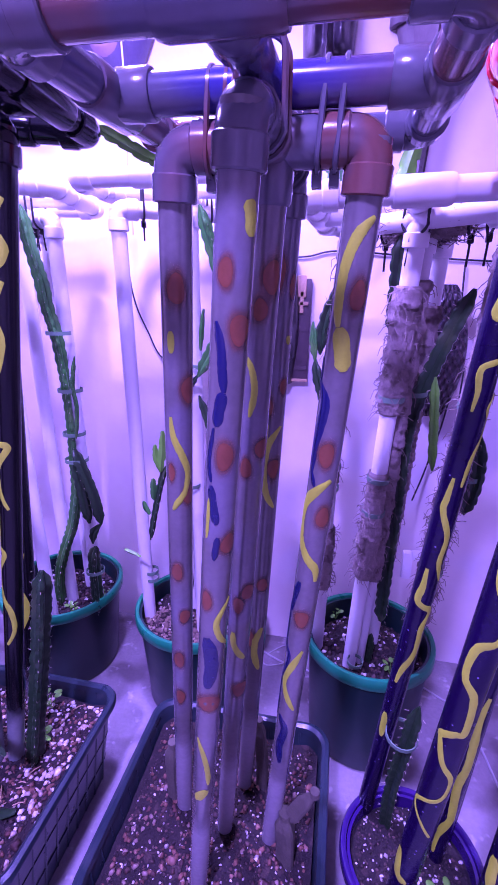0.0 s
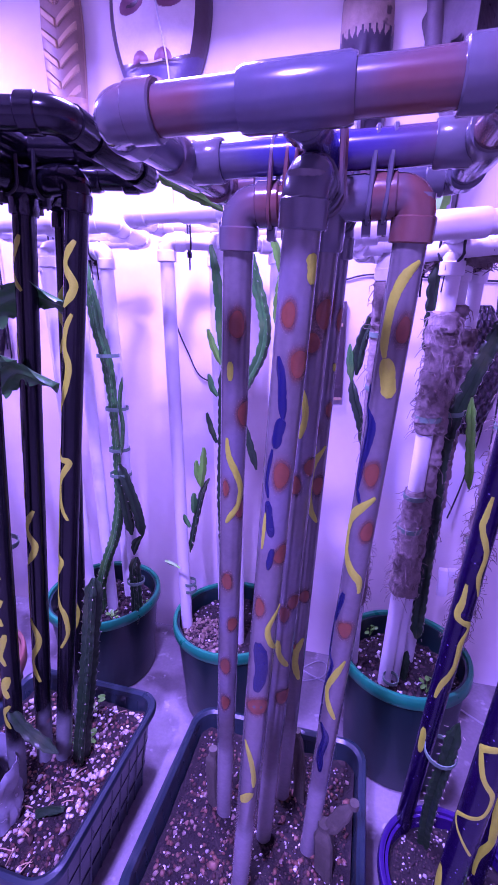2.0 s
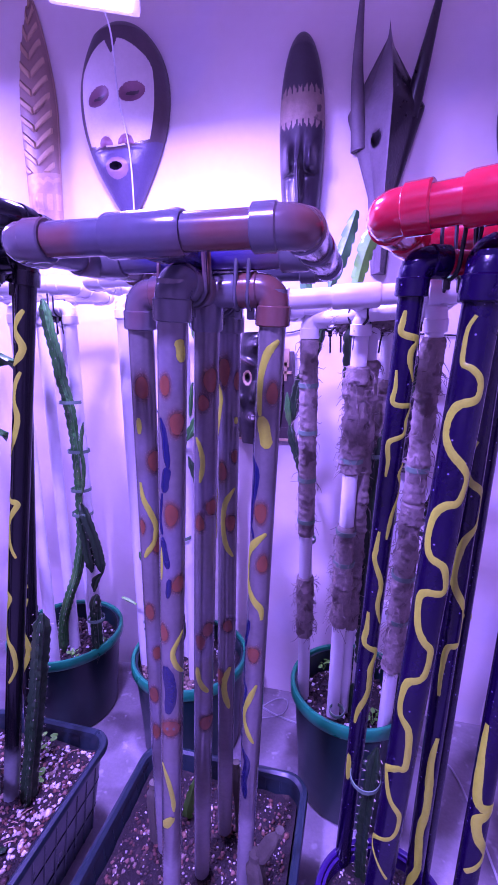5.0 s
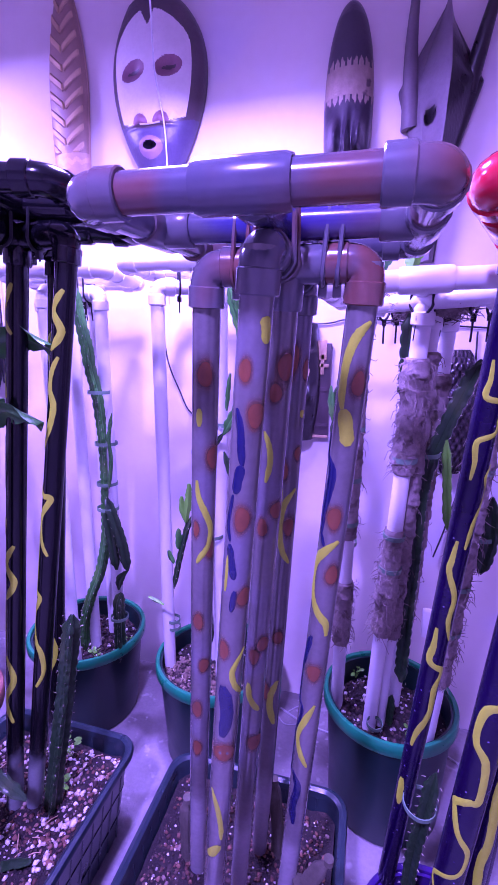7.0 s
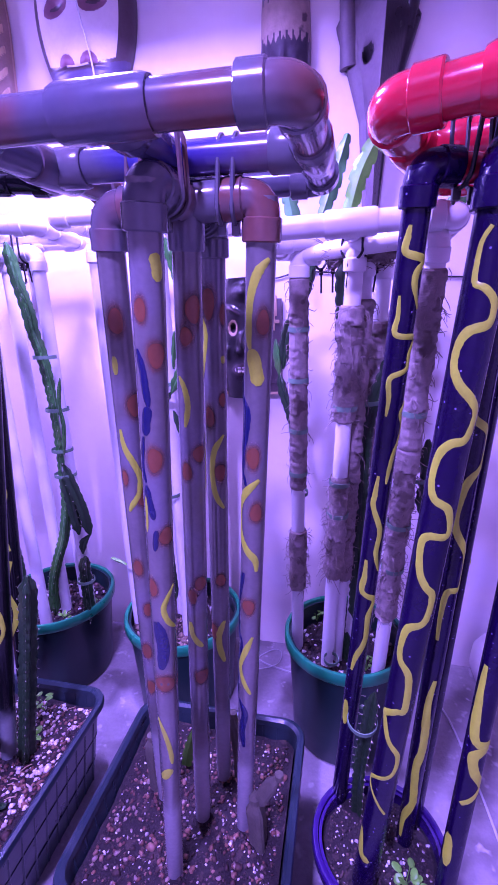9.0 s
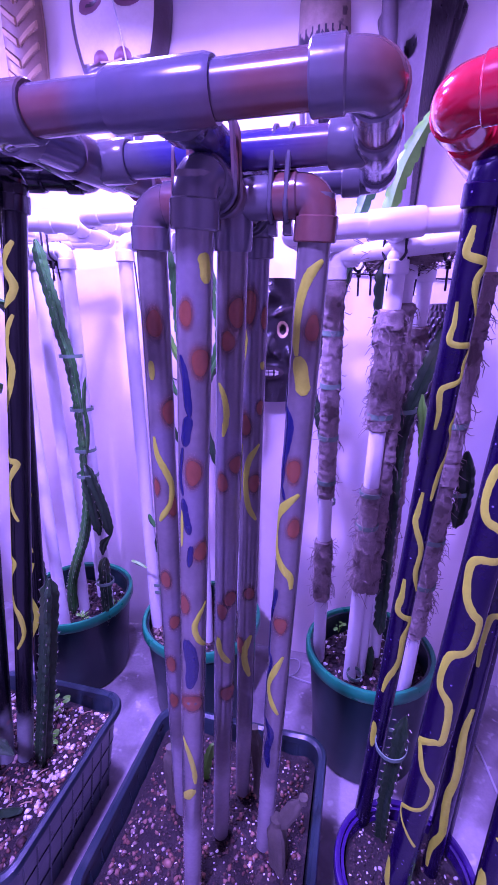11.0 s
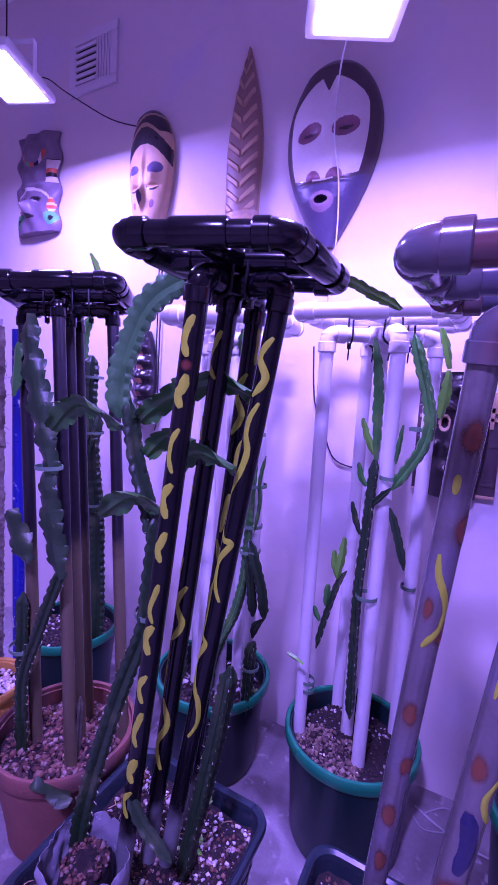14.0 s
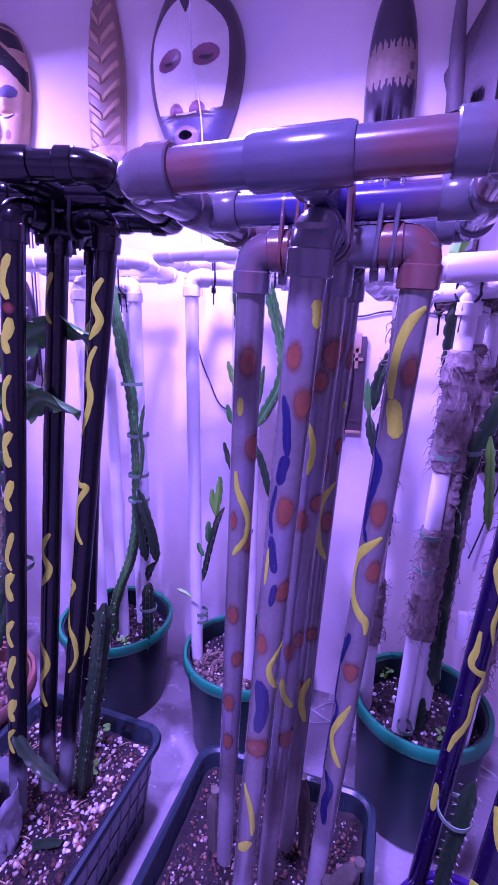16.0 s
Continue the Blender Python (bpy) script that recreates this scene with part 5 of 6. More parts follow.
trellis("pipe_trellis", "black pipe trellis on tan stakes in a terracotta pot", rigid((-1.448, 0.937, 1.643), (-0.104, 0.031), 0.586, 0.58, 0.135, 0.10, 0.17, 0.13, 0.275, 0.0185, 0.05), 0.0235, BLACK_STAKE, BLACK_RING, BLACK_RING, straps=(-0.5, 0.5))


# ---- burlap sleeves on the poles of one trellis ----
def sleeve(top, down, r, s0, s1, bulge, seed, hairs, k=26):
    rnd = random.Random(seed)
    d = down.normalized()
    x = d.orthogonal().normalized()
    y = d.cross(x)
    bm = bmesh.new()
    rows = []
    n = max(8, int((s1 - s0) / 0.0045))
    for i in range(n + 1):
        s = s0 + (s1 - s0) * i / n
        row = []
        for j in range(k):
            q = j * math.tau / k
            w = noise.noise(Vector((math.cos(q) * 2, math.sin(q) * 2, s * 28 + seed)))
            w2 = noise.noise(Vector((math.cos(q) * 6, math.sin(q) * 6, s * 90 + seed)))
            rad = r + 0.003 + bulge * (0.35 + 0.35 * noise.noise(Vector((0, seed, s * 14)))) + bulge * 0.5 * w + 0.0030 * w2
            rad += 0.0024 * (((s + 0.006 * w) * 46 + q / math.tau) % 1) ** 2 + bulge * 0.8 * (((s + 0.012 * w) * 11 + seed * 0.3 + q / math.tau * 0.4) % 1) ** 3
            if i in (0, n):
                rad = r + 0.0015
            row.append(bm.verts.new(top + d * s + (x * math.cos(q) + y * math.sin(q)) * max(r + 0.0015, rad)))
        rows.append(row)
    for u, v in zip(rows, rows[1:]):
        for j in range(k):
            bm.faces.new((u[j], u[(j + 1) % k], v[(j + 1) % k], v[j]))
    threads = bmesh.new()
    for i in range(hairs):
        s = s0 + (s1 - s0) * rnd.random()
        q = rnd.uniform(0, math.tau)
        o = (x * math.cos(q) + y * math.sin(q))
        p = top + d * s + o * (r + 0.006)
        side = d.cross(o)
        e = o * rnd.uniform(0.003, 0.020) + d * rnd.uniform(-0.010, 0.036) + side * rnd.uniform(-0.024, 0.024)
        tube_into(threads, [p, p + e * 0.45 + o * 0.005 + d * rnd.uniform(-0.006, 0.006), p + e], [0.0010, 0.0009, 0.0006], 4)
    return bm, threads


def wrap(parent, label, *shape):
    cloth, threads = sleeve(*shape)
    ob = part("burlap_sleeve", cloth, BURLAP, parent, label)
    part("loose_threads", threads, BURLAP, ob, "frayed loose threads")["kind"] = "stuff"


rt, r_tops, r_feet = R_T
for i, (k, s0, s1, bulge, hairs) in enumerate((("A", 0.05, 0.62, 0.0015, 90), ("A", 0.76, 0.98, 0.005, 130), ("B", 0.12, 0.40, 0.009, 260), ("B", 0.55, 0.68, 0.003, 60), ("B", 0.66, 0.88, 0.008, 220), ("E", 0.06, 0.45, 0.003, 110), ("E", 0.45, 0.98, 0.006, 300), ("C", 0.10, 0.90, 0.006, 160), ("D", 0.15, 0.9, 0.003, 60))):
    hairs = int(hairs * 0.9)
    wrap(rt, "frayed brown burlap wrapped round the pole", r_tops[k], r_feet[k] - r_tops[k], 0.0195, s0, s1, bulge, 31 + i, hairs)


for k, s, r in (("A", 0.17, 0.0252), ("A", 0.30, 0.0252), ("A", 0.44, 0.0252), ("A", 0.57, 0.0252), ("B", 0.36, 0.029), ("B", 0.57, 0.026), ("B", 0.665, 0.0285), ("E", 0.36, 0.0262), ("E", 0.66, 0.028), ("E", 0.80, 0.028)):
    d = (r_feet[k] - r_tops[k]).normalized()
    part("tape_band", ring_into(bmesh.new(), r_tops[k] + d * s, d, r, 0.012, 0.0016), TIE_GREEN, rt, "pale green plant tape")
for i, k in enumerate("AE"):
    wrap(rt, "frayed brown burlap wrapped round the pole", r_tops["C"], r_tops[k] - r_tops["C"], 0.0205, 0.0, 0.085, 0.008, 61 + i, 160)


# ---- cacti ----
def cactus_into(bm, pts, width, ribs=3, per=7, scallop=0.32, seed=0, up=None, pitch=0.030, core=0.36):
    """A ribbed climbing-cactus stem: wavy wings round a thick core, pointed at both ends."""
    p = spline(pts, per)
    # resample evenly
    total = [0.0]
    for q, w in zip(p, p[1:]):
        total.append(total[-1] + (w - q).length)
    n = max(8, int(total[-1] / 0.0075))
    even = []
    k = 0
    for i in range(n + 1):
        s = total[-1] * i / n
        while k < len(p) - 2 and total[k + 1] < s:
            k += 1
        even.append(p[k].lerp(p[k + 1], (s - total[k]) / max(1e-6, total[k + 1] - total[k])))
    rows = []
    m = ribs * 6
    fr = frames_along(even, up)
    spots = []
    for i, (q, (t, a, b)) in enumerate(zip(even, fr)):
        s = total[-1] * i / n
        ends = min(1.0, 0.22 + 6 * min(i / n, (n - i) / n) * total[-1] / 0.25)
        row = []
        for j in range(m):
            ang = j * math.tau / m
            wing = abs(math.cos(ang * ribs / 2)) ** 1.9
            wave = 1 - scallop * (0.5 - 0.5 * math.cos(math.tau * (s / pitch + int(j / 6) * 0.33 + 0.5 * noise.noise(Vector((s * 13, seed * 1.7, int(j / 6))))))) ** 2
            rad = width * 0.5 * ends * (core + (1 - core) * wing * wave) * (1 + 0.12 * noise.noise(Vector((s * 9, seed, ang))))
            row.append(bm.verts.new(q + (a * math.cos(ang) + b * math.sin(ang)) * rad))
        rows.append(row)
    for u, v in zip(rows, rows[1:]):
        for j in range(m):
            bm.faces.new((u[j], u[(j + 1) % m], v[(j + 1) % m], v[j]))
    bm.faces.new(rows[0][::-1])
    bm.faces.new(rows[-1])
    return even, fr


def leaf_stem_into(bm, pts, width, seed=0, up=(0, 0, 1), droop=0.0, thick=0.014, pitch=0.034):
    """A flat two-winged stem segment with a thick midrib and notched, wavy edges."""
    p = spline(pts, 10)
    total = [0.0]
    for q, w in zip(p, p[1:]):
        total.append(total[-1] + (w - q).length)
    n = max(12, int(total[-1] / 0.004))
    even, k = [], 0
    for i in range(n + 1):
        s = total[-1] * i / n
        while k < len(p) - 2 and total[k + 1] < s:
            k += 1
        even.append(p[k].lerp(p[k + 1], (s - total[k]) / max(1e-6, total[k + 1] - total[k])))
    rows = []
    section = ((-1, 0), (-0.8, 0.10), (-0.45, 0.22), (-0.16, 0.55), (0, 1), (0.16, 0.55), (0.45, 0.22), (0.8, 0.10), (1, 0), (0.8, -0.12), (0.45, -0.22), (0, -0.7), (-0.45, -0.22), (-0.8, -0.12))
    for i, (q, (t, a, b)) in enumerate(zip(even, frames_along(even, up))):
        s = total[-1] * i / n
        env = width * 0.5 * math.sin(math.pi * (0.05 + 0.91 * i / n)) ** 0.45
        row = []
        for f, h in section:
            notch = ((s / pitch + (0.4 if f > 0 else 0) + seed) % 1)
            w = env * (1 - 0.26 * abs(f) ** 3 * notch ** 2.5) * (1 + 0.10 * noise.noise(Vector((s * 20, seed, f))))
            wave = 0.10 * width * f * f * math.sin(s / pitch * 2.1 + seed + f) * abs(f)
            row.append(bm.verts.new(q + a * f * w + b * (h * thick * 0.5 + wave + 0.12 * width * f * f)))
        rows.append(row)
    m = len(section)
    for u, v in zip(rows, rows[1:]):
        for j in range(m):
            bm.faces.new((u[j], u[(j + 1) % m], v[(j + 1) % m], v[j]))
    bm.faces.new(rows[0][::-1])
    bm.faces.new(rows[-1])


def spines_into(bm, even, fr, width, seed, ribs=3):
    rnd = random.Random(seed)
    for i in range(2, len(even) - 1, 4):
        t, a, b = fr[i]
        for j in range(ribs):
            ang = j * math.tau / ribs
            o = a * math.cos(ang) + b * math.sin(ang)
            for _ in range(2):
                p = even[i] + o * width * 0.45
                e = (o + t * rnd.uniform(-0.7, 0.7) + a * rnd.uniform(-0.4, 0.4)) * rnd.uniform(0.004, 0.007)
                tube_into(bm, [p, p + e], [0.0007, 0.0003], 3)


def band_at(p, d, r):
    return ring_into(bmesh.new(), Vector(p), Vector(d), r, 0.011, 0.0018)


def plant(label, at, stems, leaves=(), bands=(), group="climbing cacti"):
    """stems: (name, points, width, material, spiny); leaves: (points, width, material, up)."""
    t = thing("climbing_cactus", at, label, "cactus", group)
    for i, (pts, width, mat, spiny) in enumerate(stems):
        bm = bmesh.new()
        even, fr = cactus_into(bm, pts, width, seed=i + len(label))
        st = part("stem", bm, mat, t)
        if spiny:
            sp = bmesh.new()
            spines_into(sp, even, fr, width, i)
            part("spines", sp, SPINE, st, "pale short spines")["kind"] = "stuff"
    for i, (pts, width, mat, up) in enumerate(leaves):
        bm = bmesh.new()
        leaf_stem_into(bm, pts, width, i * 1.7, up)
        part("flat_stem", bm, mat, t)
    for p, d, r in bands:
        part("tape_band", band_at(p, d, r), TIE_GREEN, t, "pale green plant tape")
    return t


Z = (0, 0, 1)
plant("long green spiny cactus climbing a white pole", (-1.06, 1.28, 0.28), [
    ([(-1.072, 1.295, 0.27), (-1.066, 1.295, 0.38), (-1.028, 1.29, 0.507), (-0.975, 1.285, 0.63), (-0.945, 1.285, 0.77), (-0.935, 1.28, 0.883), (-0.925, 1.27, 1.0), (-0.921, 1.26, 1.113), (-0.922, 1.25, 1.20), (-0.926, 1.24, 1.286), (-0.938, 1.23, 1.36), (-0.940, 1.22, 1.43), (-0.952, 1.205, 1.53), (-0.955, 1.19, 1.62)], 0.046, CACTUS, True),
    ([(-0.90, 1.27, 0.28), (-0.895, 1.265, 0.40), (-0.89, 1.26, 0.52), (-0.875, 1.255, 0.57)], 0.050, CACTUS_DARK, True),
    ([(-0.925, 1.265, 0.92), (-0.895, 1.26, 0.85), (-0.862, 1.255, 0.76), (-0.845, 1.255, 0.66)], 0.042, CACTUS_DARK, True),
    ([(-0.925, 1.26, 0.88), (-0.905, 1.255, 0.78), (-0.885, 1.25, 0.66)], 0.040, CACTUS_DARK, False),
    ([(-0.845, 1.255, 0.66), (-0.872, 1.255, 0.63), (-0.885, 1.255, 0.58)], 0.034, CACTUS_DARK, False),
    ([(-1.20, 1.30, 0.28), (-1.205, 1.30, 0.42), (-1.215, 1.30, 0.60)], 0.040, CACTUS_DARK, True),
    ([(-0.895, 1.24, 0.96), (-0.882, 1.24, 1.06), (-0.885, 1.235, 1.13), (-0.868, 1.235, 1.22)], 0.016, CACTUS, False),
], bands=[((-0.912, 1.262, 1.113), (0, 0, 1), 0.036), ((-0.920, 1.27, 0.97), (0, 0, 1), 0.034), ((-0.918, 1.243, 1.286), (0, 0, 1), 0.034), ((-0.928, 1.28, 0.876), (0, 0, 1), 0.036), ((-0.89, 1.262, 0.47), (0, 0, 1), 0.030)])

plant("branching green cactus tied to white poles", (-0.52, 1.22, 0.30), [
    ([(-0.527, 1.235, 0.444), (-0.529, 1.225, 0.576), (-0.531, 1.210, 0.857), (-0.522, 1.200, 1.034), (-0.513, 1.185, 1.201), (-0.509, 1.180, 1.265)], 0.034, CACTUS_DARK, True),
    ([(-0.455, 1.150, 1.186), (-0.416, 1.140, 1.249), (-0.387, 1.130, 1.304), (-0.374, 1.120, 1.368), (-0.386, 1.120, 1.434), (-0.405, 1.120, 1.501), (-0.432, 1.120, 1.587)], 0.038, CACTUS, True),
    ([(-0.458, 1.160, 1.135), (-0.433, 1.160, 1.062), (-0.407, 1.160, 0.973)], 0.026, CACTUS_DARK, True),
    ([(-0.637, 1.190, 0.660), (-0.619, 1.190, 0.750), (-0.587, 1.190, 0.876), (-0.564, 1.190, 0.922)], 0.024, CACTUS_DARK, True),
    ([(-0.455, 1.150, 1.191), (-0.482, 1.170, 1.160), (-0.516, 1.190, 1.120)], 0.022, CACTUS_DARK, False),
], leaves=[
    ([(-0.507, 1.175, 1.257), (-0.513, 1.175, 1.356), (-0.520, 1.175, 1.475), (-0.538, 1.175, 1.584)], 0.030, CACTUS, (0.3, -1, 0)),
    ([(-0.517, 1.180, 1.271), (-0.537, 1.180, 1.316), (-0.555, 1.180, 1.368)], 0.020, CACTUS_LIGHT, (0.3, -1, 0)),
    ([(-0.529, 1.180, 1.180), (-0.545, 1.180, 1.205), (-0.555, 1.180, 1.244)], 0.018, CACTUS, (0.3, -1, 0)),
    ([(-0.534, 1.180, 1.041), (-0.551, 1.180, 1.083), (-0.564, 1.180, 1.130)], 0.018, CACTUS_DARK, (0.3, -1, 0)),
    ([(-0.457, 1.180, 1.252), (-0.452, 1.180, 1.309), (-0.446, 1.180, 1.358)], 0.014, CACTUS, (0.3, -1, 0)),
    ([(-0.589, 1.180, 0.896), (-0.580, 1.180, 0.959), (-0.576, 1.180, 1.023)], 0.024, CACTUS_LIGHT, (0.3, -1, 0)),
    ([(-0.590, 1.180, 0.901), (-0.601, 1.180, 0.946), (-0.601, 1.180, 0.980)], 0.020, CACTUS_LIGHT, (0.3, -1, 0)),
    ([(-0.615, 1.180, 0.806), (-0.614, 1.180, 0.837), (-0.613, 1.180, 0.873)], 0.022, CACTUS, (0.3, -1, 0)),
    ([(-0.632, 1.180, 0.754), (-0.643, 1.180, 0.775), (-0.650, 1.180, 0.796)], 0.018, CACTUS, (0.3, -1, 0)),
    ([(-0.671, 1.180, 0.602), (-0.697, 1.180, 0.613), (-0.725, 1.180, 0.621)], 0.014, CACTUS_LIGHT, (0.3, -1, 0)),
    ([(-0.349, 1.180, 1.508), (-0.361, 1.180, 1.562), (-0.378, 1.180, 1.609)], 0.022, CACTUS_LIGHT, (0.3, -1, 0)),
    ([(-0.360, 1.180, 1.382), (-0.352, 1.180, 1.446), (-0.349, 1.180, 1.504)], 0.030, CACTUS_LIGHT, (0.3, -1, 0)),
    ([(-0.561, 0.910, 1.678), (-0.524, 0.980, 1.663), (-0.483, 1.030, 1.647), (-0.461, 1.060, 1.635)], 0.032, CACTUS_LIGHT, (0, 1, 0.5)),
], bands=[((-0.468, 1.200, 1.210), (0.012, -0.05, 1), 0.0300), ((-0.506, 1.210, 0.855), (0.012, -0.05, 1), 0.0300), ((-0.682, 1.275, 0.490), (0.012, -0.05, 1), 0.0225), ((-0.682, 1.277, 0.461), (0.012, -0.05, 1), 0.0225), ((-0.416, 1.410, 0.832), (0.012, -0.05, 1), 0.0225), ((-0.435, 1.390, 1.340), (0.012, -0.05, 1), 0.0225)])

plant("dark green cactus among burlap-wrapped poles", (0.059, 1.236, 0.280), [
    ([(0.053, 1.247, 0.264), (0.059, 1.213, 0.411)], 0.042, CACTUS_DARK, False),
    ([(0.080, 1.212, 0.463), (0.086, 1.194, 0.850), (0.091, 1.169, 1.090), (0.133, 1.144, 1.257), (0.186, 1.131, 1.404)], 0.046, CACTUS_DARK, True),
    ([(-0.097, 1.225, 0.985), (-0.118, 1.223, 1.100), (-0.144, 1.222, 1.184), (-0.155, 1.221, 1.236)], 0.034, CACTUS_DARK, False),
    ([(-0.155, 1.221, 1.226), (-0.165, 1.220, 1.330)], 0.026, CACTUS, False),
    ([(-0.144, 1.221, 1.247), (-0.128, 1.208, 1.351), (-0.081, 1.185, 1.445), (-0.055, 1.162, 1.550)], 0.038, CACTUS_DARK, False),
    ([(0.229, 1.113, 0.881), (0.240, 1.095, 0.985), (0.228, 1.077, 1.090)], 0.046, CACTUS_DARK, False),
    ([(0.019, 1.080, 1.298), (0.014, 1.055, 1.507)], 0.04, CACTUS_DARK, False),
    ([(0.146, 1.117, 0.985), (0.135, 1.110, 1.100), (0.122, 1.102, 1.215)], 0.026, CACTUS_LIGHT, True),
], leaves=[([(0.018, 1.256, 1.613), (0.050, 1.264, 1.739), (0.112, 1.262, 1.854)], 0.05, CACTUS_LIGHT, (0.2, -1, 0)), ([(-0.055, 1.310, 1.634), (-0.013, 1.318, 1.760), (0.013, 1.316, 1.843)], 0.045, CACTUS_BLUE, (0, -1, 0)), ([(-0.118, 1.310, 1.613), (-0.154, 1.319, 1.759)], 0.045, CACTUS_BLUE, (0, -1, 0)), ([(0.228, 1.095, 1.571), (0.280, 1.104, 1.686)], 0.04, CACTUS, (0, -1, 0))],
    bands=[((0.081, 1.146, 1.173), (0.02, -0.13, 1), 0.036), ((0.215, 1.116, 0.985), (0.02, -0.13, 1), 0.040), ((-0.096, 1.217, 0.881), (0.02, -0.13, 1), 0.024), ((0.012, 1.150, 0.358), (0.02, -0.13, 1), 0.0215)])

plant("large cactus with broad arching stems on black poles", (-0.846, 0.773, 0.152), [
    ([(-0.815, 0.772, 0.086), (-0.794, 0.774, 0.268), (-0.742, 0.776, 0.553), (-0.710, 0.788, 0.796)], 0.052, CACTUS_DARK, True),
    ([(-0.891, 0.732, 1.132), (-0.892, 0.715, 0.970), (-0.892, 0.698, 0.869), (-0.934, 0.677, 0.727), (-0.975, 0.655, 0.555), (-1.017, 0.643, 0.352), (-1.039, 0.641, 0.109)], 0.050, CACTUS_DARK, True),
    ([(-1.022, 0.768, 1.386), (-0.982, 0.755, 1.244), (-0.932, 0.743, 1.142), (-0.902, 0.732, 1.061)], 0.050, CACTUS_DARK, False),
    ([(-0.848, 0.820, 1.674), (-0.919, 0.800, 1.654), (-0.981, 0.785, 1.609), (-1.022, 0.780, 1.538), (-1.048, 0.769, 1.447), (-1.053, 0.768, 1.335)], 0.078, CACTUS_BLUE, True),
    ([(-0.884, 0.653, 0.514), (-0.833, 0.652, 0.453), (-0.752, 0.650, 0.413)], 0.034, CACTUS_DARK, False),
    ([(-0.957, 0.630, 0.149), (-0.946, 0.631, 0.291)], 0.05, CACTUS_DARK, False),
], leaves=[
    ([(-0.992, 0.767, 1.335), (-0.890, 0.756, 1.396), (-0.767, 0.754, 1.436), (-0.665, 0.763, 1.405)], 0.078, CACTUS, (0.026, 0.749, 0.998)),
    ([(-0.962, 0.765, 1.254), (-0.890, 0.755, 1.310), (-0.809, 0.743, 1.304)], 0.06, CACTUS, (0.026, 0.749, 0.998)),
    ([(-0.839, 0.722, 1.244), (-0.778, 0.712, 1.290), (-0.686, 0.710, 1.264)], 0.066, CACTUS, (0.026, 0.749, 0.998)),
    ([(-1.034, 0.693, 1.113), (-0.931, 0.692, 1.174), (-0.840, 0.701, 1.143)], 0.072, CACTUS, (0.026, 0.749, 0.998)),
    ([(-0.889, 0.873, 1.749), (-0.929, 0.874, 1.810)], 0.03, CACTUS, (0, -1, 0)),
], bands=[((-0.892, 0.719, 0.899), (0.1, 0, 1), 0.034)])

plant("green ribbed cactus tied to dark stakes", (-1.415, 0.775, 0.275), [
    ([(-1.250, 0.769, 0.904), (-1.342, 0.768, 0.693), (-1.414, 0.767, 0.502), (-1.415, 0.774, 0.240)], 0.042, CACTUS_DARK, True),
    ([(-1.463, 0.801, 0.763), (-1.456, 0.795, 0.240)], 0.046, CACTUS_DARK, True),
    ([(-1.254, 0.834, 0.269), (-1.243, 0.836, 0.480)], 0.026, BARK, False),
], leaves=[([(-1.448, 0.799, 1.607), (-1.439, 0.798, 1.487), (-1.369, 0.785, 1.306), (-1.320, 0.782, 1.145)], 0.085, CACTUS_DARK, (0.3, -1, 0)), ([(-1.319, 0.762, 1.165), (-1.290, 0.760, 1.014), (-1.245, 0.758, 0.874)], 0.075, CACTUS_DARK, (0.3, -1, 0)), ([(-1.461, 0.752, 1.035), (-1.431, 0.751, 0.975), (-1.371, 0.750, 0.894)], 0.08, CACTUS_DARK, (0.3, -1, 0)), ([(-1.309, 0.773, 1.286), (-1.187, 0.762, 1.366), (-1.036, 0.760, 1.315)], 0.082, CACTUS, (0.023, 0.742, 1.002)), ([(-1.243, 0.691, 0.332), (-1.182, 0.700, 0.316), (-1.122, 0.709, 0.311)], 0.08, CACTUS_DARK, (0.024, 0.537, 1.005)), ([(-1.510, 0.809, 1.527), (-1.531, 0.808, 1.366)], 0.05, CACTUS, (0, -1, 0)), ([(-1.409, 1.026, 1.764), (-1.459, 1.027, 1.845)], 0.025, CACTUS_LIGHT, (0, -1, 0))],
    bands=[((-1.330, 0.783, 1.175), (0, 0, 1), 0.036), ((-1.434, 0.789, 0.602), (0, 0, 1), 0.045)])

plant("dark withered cactus bundle on a pole", (-1.701, 1.271, 0.303), [
    ([(-1.724, 1.284, 1.540), (-1.726, 1.281, 1.288), (-1.696, 1.279, 1.077), (-1.658, 1.275, 0.785), (-1.640, 1.270, 0.293)], 0.085, CACTUS_DARK, False),
    ([(-1.798, 1.278, 0.896), (-1.749, 1.276, 0.715), (-1.659, 1.273, 0.594)], 0.05, CACTUS_DARK, False),
    ([(-1.747, 1.278, 0.997), (-1.675, 1.281, 1.298)], 0.06, CACTUS_DARK, False),
    ([(-1.756, 1.272, 1.349), (-1.764, 1.275, 1.600), (-1.713, 1.265, 1.701)], 0.045, CACTUS, False),
], bands=[((-1.725, 1.283, 1.449), (0, 0, 1), 0.05), ((-1.716, 1.280, 1.218), (0, 0, 1), 0.052), ((-1.677, 1.277, 0.916), (0, 0, 1), 0.05)])

plant("young ribbed cactus tied to a purple pole", (0.081, 0.836, 0.159), [
    ([(0.093, 0.858, 0.107), (0.089, 0.839, 0.262), (0.091, 0.816, 0.386), (0.099, 0.793, 0.510), (0.105, 0.775, 0.614)], 0.036, CACTUS_DARK, True),
], bands=[((0.085, 0.794, 0.516), (0.03, -0.2, 1), 0.031)])

